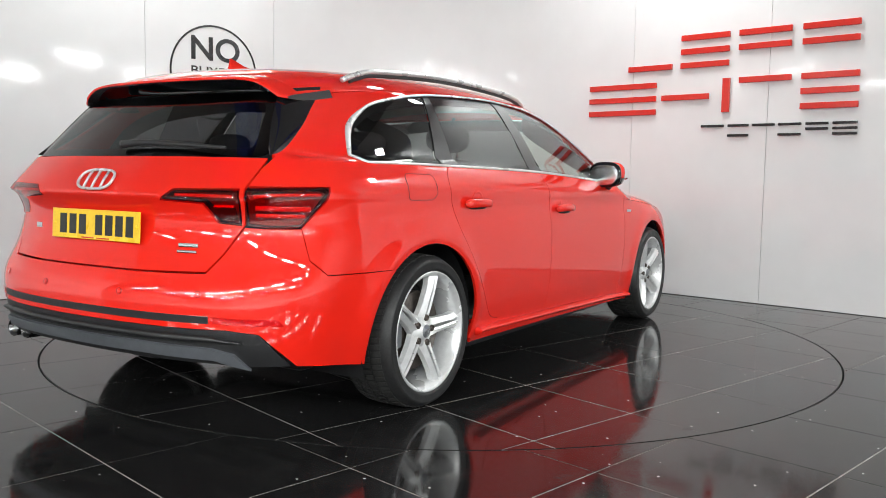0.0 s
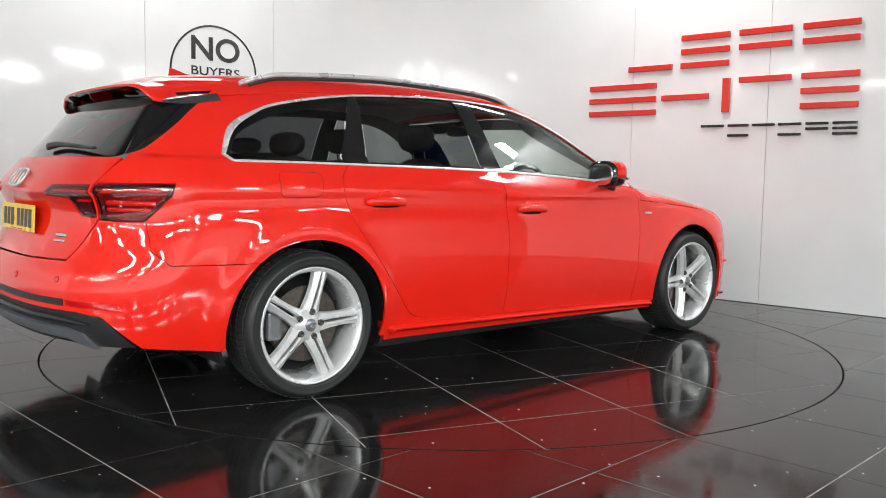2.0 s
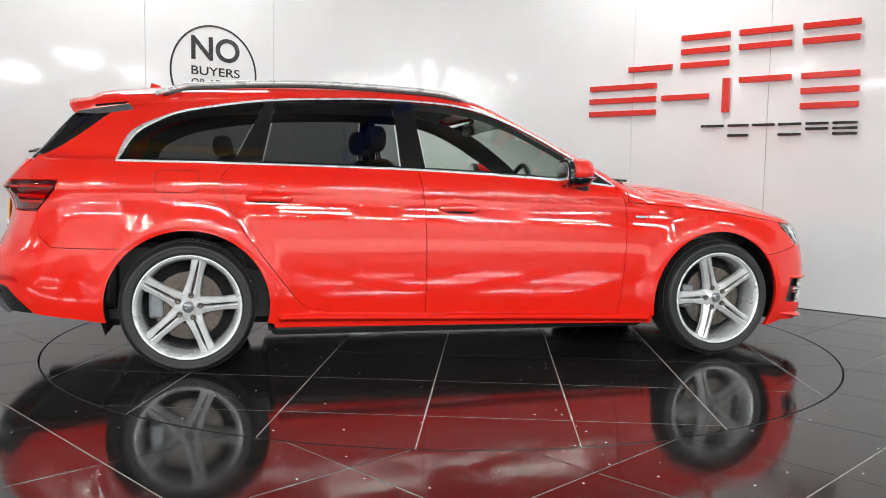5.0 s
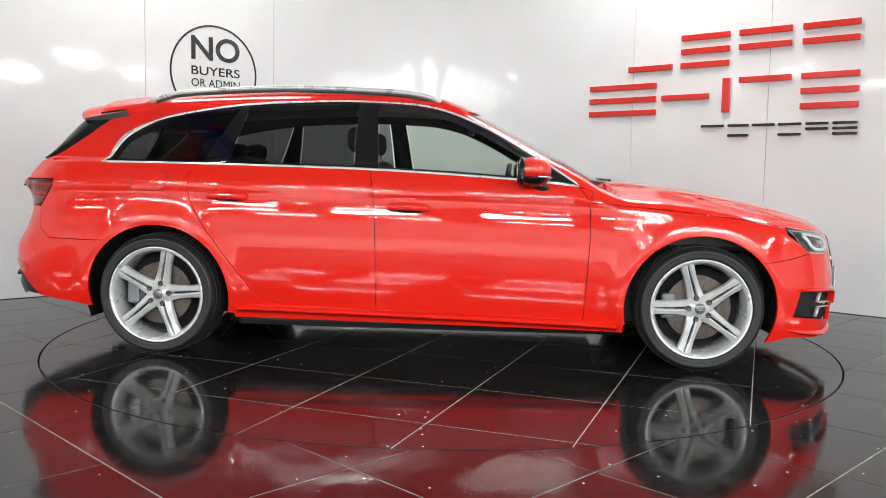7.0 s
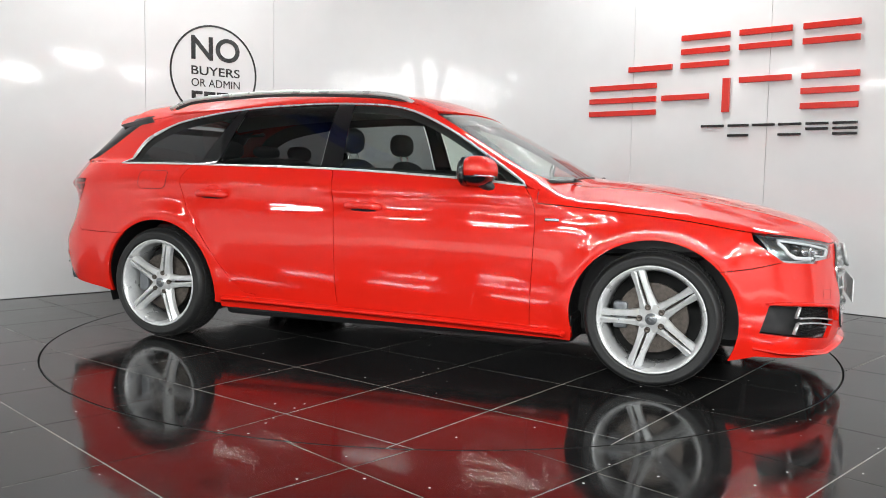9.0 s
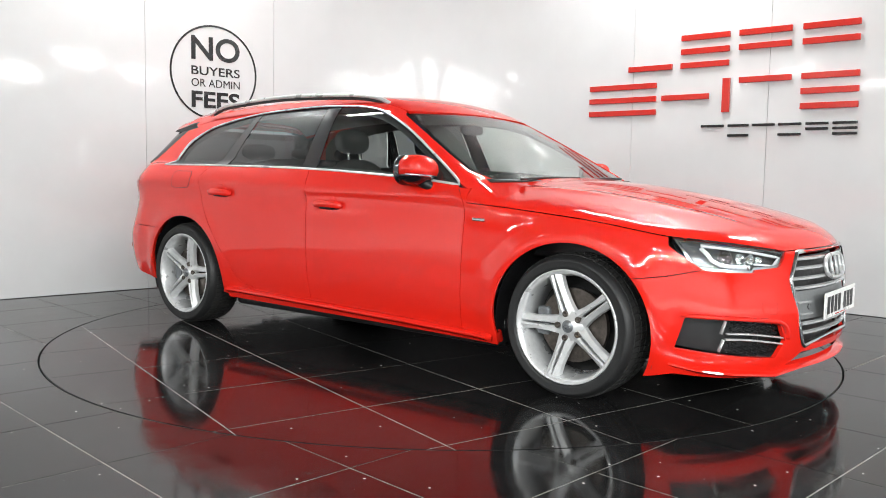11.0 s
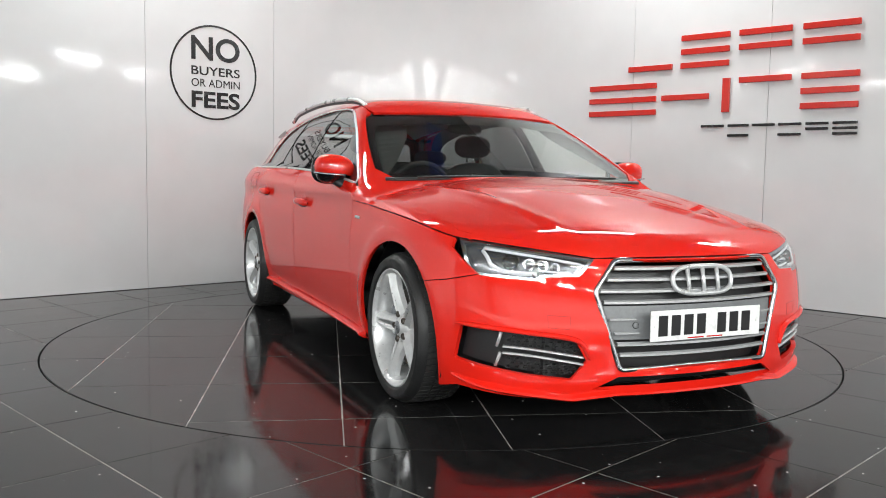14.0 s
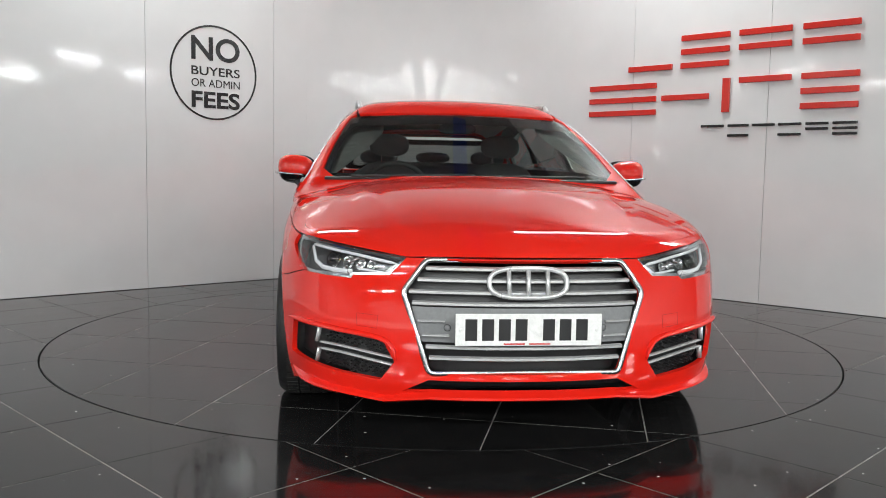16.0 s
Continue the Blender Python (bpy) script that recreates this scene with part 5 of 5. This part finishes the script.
            bolt.matrix_basis = pose(0.003 * sgn, y, 0.0, 0, 0, -90 * sgn)
        for y in (-0.05, 0.04):
            part("dealer_line", box_bm((0.0025 * sgn, y - 0.04, -0.0525), (0.0036 * sgn, y + 0.036, -0.0475), 0.0003, 1), SIGN_RED, plate)
    # parking sensors, and covers of the lamp washers
    for view, uv, spots, mat in ((from_nose, nose_uv, ((-0.285, 0.432), (0.285, 0.432)), PLATE_GREY), (from_tail, tail_uv, ((-0.56, 0.545), (-0.22, 0.535), (0.22, 0.535), (0.56, 0.545)), RED)):
        for spot in spots:
            q, n = on_view(uv([spot]), view, -0.016 if mat is PLATE_GREY else 0.0005)
            m = Matrix.Translation(q[0]) @ Vector(n[0]).to_track_quat("Y", "Z").to_matrix().to_4x4()
            v, f = lathe([(0.0001, 0.0022), (0.009, 0.002), (0.0105, 0.0008), (0.0112, -0.001)], 20)
            eye = obj("parking_sensor", v, f, mat, car, smooth=True)
            eye.matrix_basis = m
            v, f = lathe([(0.0108, 0.0012), (0.0122, 0.0012), (0.0126, -0.001)], 20)
            obj("sensor_seat", v, f, GAP if mat is PLATE_GREY else LAMP_DARK, eye, smooth=True)
    for s in (1, -1):
        cover = resample(nose_uv([(-0.60, 0.470), (-0.525, 0.466), (-0.528, 0.420), (-0.598, 0.425)]), 0.02) * (s, 1)
        q, n = on_view(cover, from_nose, 0.0002)
        v, f = sweep(q, (0.0006, 0.0005), True, 6, up=n)
        obj("washer_cover_joint", v, f, LAMP_DARK, car)
    # rear wiper, exhaust tips, washer line
    behind = lambda u, v: (np.stack([np.full_like(u, -3.2), u, v], -1), np.tile((1.0, 0, 0), (len(u), 1)))
    q, n = on_view([(0.02, 1.052), (-0.10, 1.062), (-0.30, 1.052), (-0.52, 1.036)], behind, 0.018)
    v, f = sweep(smooth_line(q, 6), lambda t: (0.010 * (1 - 0.6 * t) + 0.002, 0.016 * (1 - 0.65 * t)), n=8)
    obj("rear_wiper", v, f, BLACK_SATIN, car, "black rear wiper", smooth=True)
    for y in (0.50, 0.59):
        v, f = lathe([(0.0001, 0.05), (0.029, 0.05), (0.031, 0.0), (0.034, -0.002), (0.035, 0.004), (0.035, 0.10)], 24)
        tip = obj("exhaust_tip", v, f, DARK_CHROME, car, "dark chrome exhaust tip", smooth=True)
        tip.matrix_basis = pose(-2.36, y, 0.300)
        tip.rotation_euler = (0, 0, radians(-90))
    # windscreen wipers and cowl
    cowl = [(0.93 - 0.23 * y * y, y, 0.945) for y in np.linspace(-0.74, 0.74, 21)]
    v, f = sweep(cowl, (0.045, 0.012), n=8)
    obj("cowl", v, f, BLACK_SATIN, car, "black windscreen cowl", smooth=True)
    for pts in (((0.93, -0.62, 0.958), (0.90, -0.35, 0.966), (0.905, 0.0, 0.968)), ((0.945, 0.0, 0.960), (0.91, 0.25, 0.968), (0.86, 0.58, 0.968))):
        v, f = sweep(smooth_line(pts, 6), (0.007, 0.006), n=6)
        obj("wiper", v, f, BLACK_SATIN, car, smooth=True)


def build_interior():
    dash, f = blob((0.66, 0, 0.82), (0.26, 0.76, 0.125), 3.2, 40, 14)
    obj("dashboard", dash, f, DASH, car, "dark dashboard", smooth=True)
    b = box_bm((0.30, -0.10, 0.45), (0.60, 0.10, 0.78), 0.03)
    part("centre_console", b, DASH, car)
    b = box_bm((0.395, -0.07, 0.90), (0.41, 0.07, 0.985), 0.006)
    part("display", b, BLACK_GLOSS, car, "black dashboard display")
    ring = [(0.36 + 0.10 * math.cos(a) * 0.35, -0.37 + 0.185 * math.sin(a), 0.86 + 0.175 * math.cos(a)) for a in np.linspace(0, 2 * math.pi, 36, endpoint=False)]
    v, f = sweep(ring, (0.014, 0.014), True, 8, up=np.tile((1.0, 0, 0), (36, 1)))
    wheel = obj("steering_wheel", v, f, DASH, car, "black steering wheel", smooth=True)
    v, f = blob((0.375, -0.37, 0.85), (0.03, 0.075, 0.06))
    obj("airbag_cover", v, f, DASH, wheel, smooth=True)
    for k in (-1, 1):
        v, f = sweep([(0.37, -0.37, 0.85), (0.36, -0.37 + k * 0.18, 0.86)], (0.012, 0.018))
        obj("wheel_spoke", v, f, CHROME, wheel, smooth=True)
    for y in (-0.37, 0.37):
        v, f = blob((-0.10, y, 0.50), (0.27, 0.25, 0.10), 3.0)
        seat = obj("front_seat", v, f, CLOTH, car, "dark cloth front seat", smooth=True)
        v, f = blob((0, 0, 0), (0.085, 0.25, 0.29), 2.8)
        back = obj("backrest", [(x - 0.36 - 0.30 * z, y + q, z + 0.77) for x, q, z in v], f, CLOTH, seat, smooth=True)
        v, f = blob((-0.475, y, 1.165), (0.055, 0.13, 0.075), 2.6)
        obj("headrest", v, f, CLOTH, seat, smooth=True)
        for s in (-0.05, 0.05):
            v, f = sweep([(-0.44, y + s, 1.0), (-0.475, y + s, 1.15)], (0.006, 0.006), up=np.tile((1.0, 0, 0), (2, 1)))
            obj("headrest_post", v, f, CHROME, seat)
    v, f = blob((-1.02, 0, 0.52), (0.26, 0.66, 0.10), 3.2, 36)
    bench = obj("rear_bench", v, f, CLOTH, car, "dark cloth rear bench", smooth=True)
    v, f = blob((-1.26, 0, 0.80), (0.09, 0.66, 0.27), 3.4, 36)
    obj("bench_back", v, f, CLOTH, bench, smooth=True)
    for y in (-0.42, 0.0, 0.42):
        v, f = blob((-1.30, y, 1.105), (0.05, 0.13, 0.055 if y else 0.04), 2.6)
        obj("headrest", v, f, CLOTH, bench, smooth=True)
    b = box_bm((-2.12, -0.62, 0.93), (-1.36, 0.62, 0.945), 0.004)
    part("luggage_cover", b, CLOTH, car, "black luggage cover")
    xs = np.linspace(0.10, -1.90, 14)
    lining = [(x, -0.56) for x in xs] + [(x, 0.56) for x in xs[::-1]]
    panel("headlining", lining, from_top, LINING, car, "pale headlining", raise_by=-0.035, depth=0.0, step=0.08)
    v, f = blob((0.16, 0.0, 1.245), (0.02, 0.11, 0.032), 3.0)
    obj("interior_mirror", v, f, BLACK_SATIN, car, smooth=True)
    v, f = sweep([(0.165, 0, 1.26), (0.19, 0, 1.33)], (0.012, 0.012), up=np.tile((1.0, 0, 0), (2, 1)))
    obj("mirror_stalk", v, f, BLACK_SATIN, car)


build_fittings()
build_interior()


# ---------------------------------------------------------------- signs on the walls
def wall_pose(way, s, z, out=0.0):
    """On a wall, s metres from the corner: x runs to the reader's right, y up, z out of the wall."""
    inward = Vector((way.y, -way.x, 0))
    if inward.dot(Vector((0, -5, 0)) - CORNER) < 0:
        inward = -inward
    right = Vector((0, 0, 1)).cross(inward)
    m = Matrix((right, Vector((0, 0, 1)), inward)).transposed().to_4x4()
    m.translation = CORNER + way * s + inward * out + Vector((0, 0, z))
    return m


def text_mesh(body, width, height, weight):
    """Words in the built-in font as a thin plate, fitted to a width and height about the origin."""
    cu = bpy.data.curves.new("words", "FONT")
    cu.body, cu.extrude, cu.offset, cu.resolution_u = body, 0.02, weight, 6
    tmp = new("words", cu)
    bpy.context.view_layer.update()
    me = bpy.data.meshes.new_from_object(tmp.evaluated_get(bpy.context.evaluated_depsgraph_get()))
    bpy.data.objects.remove(tmp)
    bpy.data.curves.remove(cu)
    co = np.array([v.co[:] for v in me.vertices])
    lo, hi = co.min(0), co.max(0)
    for v, c in zip(me.vertices, co):
        v.co = ((c[0] - (lo[0] + hi[0]) / 2) * width / (hi[0] - lo[0]), (c[1] - (lo[1] + hi[1]) / 2) * height / (hi[1] - lo[1]), (c[2] - lo[2]) / (hi[2] - lo[2]) * 0.002)
    return me


def build_signs():
    m = wall_pose(LEFT_WAY, 2.465, 1.815, 0.001)
    v, f = lathe([(0.400, 0.0), (0.400, 0.003), (0.384, 0.003), (0.384, 0.0), (0.400, 0.0)], 96, "z")
    ring = obj("round_sign", v, f, SIGN_BLACK)
    ring.matrix_basis = m
    tagged(ring, "black ring with four lines of black lettering on white wall", "sign")
    for words, z0, z1, w in (("NO", 1.912, 2.115, 0.02), ("BUYERS", 1.788, 1.862, 0.012), ("OR ADMIN", 1.691, 1.757, 0.0), ("FEES", 1.513, 1.654, 0.028)):
        me = text_mesh(words, 0.447, z1 - z0, w)
        me.materials.append(SIGN_BLACK)
        ob = new("lettering", me)
        ob.parent = ring
        ob.matrix_basis = pose(0.013, (z0 + z1) / 2 - 1.815, 0.0005)
    # the dealer's name, as plain bars of its letters' size
    rows = ((1.890, 2.160, ((2.305, 2.71, (0,)), (2.787, 3.198, (0, 1, 2)), (3.275, 3.684, (1, 2)), (3.765, 4.17, (1, 2))), SIGN_RED, 0.022),
            (1.520, 1.790, ((1.923, 2.573, (0, 1, 2)), (2.625, 3.04, (1,)), (3.154, 3.215, ()), (3.288, 3.693, (2,)), (3.768, 4.18, (0, 1, 2))), SIGN_RED, 0.022),
            (1.323, 1.421, ((2.985, 3.177, (2,)), (3.21, 3.38, (0, 2)), (3.407, 3.584, (2,)), (3.61, 3.784, (0, 2)), (3.816, 3.98, (1, 2)), (4.01, 4.183, (0, 1, 2))), SIGN_BLACK, 0.018))
    for z0, z1, spans, mat, deep in rows:
        word = new("wall_sign")
        word.matrix_basis = wall_pose(RIGHT_WAY, spans[0][0], z0, 0.0)
        tagged(word, "raised red bars of a dealer sign on white wall" if mat is SIGN_RED else "raised black bars of a dealer sign on white wall", "sign", "dealer sign")
        h = (z1 - z0)
        for a, b, bars in spans:
            x0, x1 = a - spans[0][0], b - spans[0][0]
            if b - a < 0.1:
                part("bar", box_bm((x0, 0, 0.0005), (x1, h, deep), 0.002, 1), mat, word)
                continue
            t = h * (0.17 if mat is SIGN_RED else 0.20)
            for y in [(0.0, (h - t) / 2, h - t)[k] for k in bars]:
                part("bar", box_bm((x0, y, 0.0005), (x1, y + t, deep), 0.002, 1), mat, word)


build_signs()


# ---------------------------------------------------------------- overhead: light fittings and steel
def build_overhead():
    fitting = new("tube_fitting")
    tagged(fitting, "white metal batten under the roof for tube and added fill lamps", "light fitting", "batten lights")
    WHITE_METAL = plain("white_batten_metal", (0.7, 0.7, 0.7), 0.4)
    part("batten", box_bm((-0.76, -0.035, 0.012), (0.76, 0.035, 0.075), 0.008), WHITE_METAL, fitting)
    for x in (-0.6, 0.6):
        part("hanger", box_bm((x - 0.006, -0.006, 0.06), (x + 0.006, 0.006, 1.302), 0.002, 1), WHITE_METAL, fitting)
    # the last three battens hang over the added wall-fill lamps
    for k, (tx, ty, tz, _w) in enumerate(TUBES_AND_FILL):
        if k == 0:
            fitting.matrix_basis = pose(tx, ty, tz)
        else:
            copy_thing(fitting, pose(tx, ty, tz))

    def i_beam(bm, a, b, w, h):
        a, b = Vector(a), Vector(b)
        m = Matrix.Translation(a) @ (b - a).to_track_quat("X", "Z").to_matrix().to_4x4()
        ln = (b - a).length
        for lo, hi in (((0, -w / 2, 0), (ln, w / 2, 0.014)), ((0, -w / 2, h - 0.014), (ln, w / 2, h)), ((0, -0.006, 0.014), (ln, 0.006, h - 0.014))):
            k = len(bm.verts)
            box_bm(lo, hi, bm=bm)
            bm.verts.ensure_lookup_table()
            bmesh.ops.transform(bm, matrix=m, verts=bm.verts[k:])
    for x in (-3.0, 0.3, 3.6):
        bm = bmesh.new()
        i_beam(bm, (x, -14.95, 4.27), (x, 2.2 if abs(x) < 1 else 0.0, 4.27), 0.18, 0.32)
        tagged(from_bm("roof_beam", bm, BLUE_STEEL), "blue painted steel roof beam", "beam", "roof beams")
    for y in (-6.0, -3.0):
        bm = bmesh.new()
        i_beam(bm, (-12.95, y, 4.04), (12.95, y, 4.04), 0.14, 0.22)
        tagged(from_bm("cross_beam", bm, YELLOW_STEEL), "yellow painted steel cross beam", "beam", "cross beams")


build_overhead()


def build_table():
    table = new("turntable")
    tagged(table, "round turntable of black polished tiles flush with the floor", "turntable")
    v, f = lathe([(0.0001, -0.0015), (TABLE_R - 0.004, -0.0009)], 256, "z")
    obj("disc", v, f, GROUT, table)
    v, f = lathe([(TABLE_R - 0.004, -0.0009), (TABLE_R, -0.004), (TABLE_R, -0.085)], 256, "z")
    obj("disc_edge", v, f, STEEL_EDGE, table, "dull steel rim")
    lay_tiles(table, -16.7, 0.592, 0.042, -0.05, 3.0, TABLE_R - 0.001, True, lambda x, y: True)
    return table


table = build_table()


def build_well():
    v, f = lathe([(2.2, -0.088), (2.2555, -0.088), (2.2555, -0.0018)], 256, "z")
    tagged(obj("table_well", v, f, GAP), "dark gap round the turntable", "gap", kind="structure")


build_well()


def motions():
    rows = []
    turn = np.poly1d(TURN)
    for k in range(33):
        t = k / 2
        rows.append((t, float(turn(t))))
    walk(table, [(t, pose(0, 0, 0, 0, 0, a)) for t, a in rows])
    walk(car, [(t, pose(-0.055 * math.sin(radians(a)), 0.055 * math.cos(radians(a)), 0, 0, 0, a)) for t, a in rows])


motions()
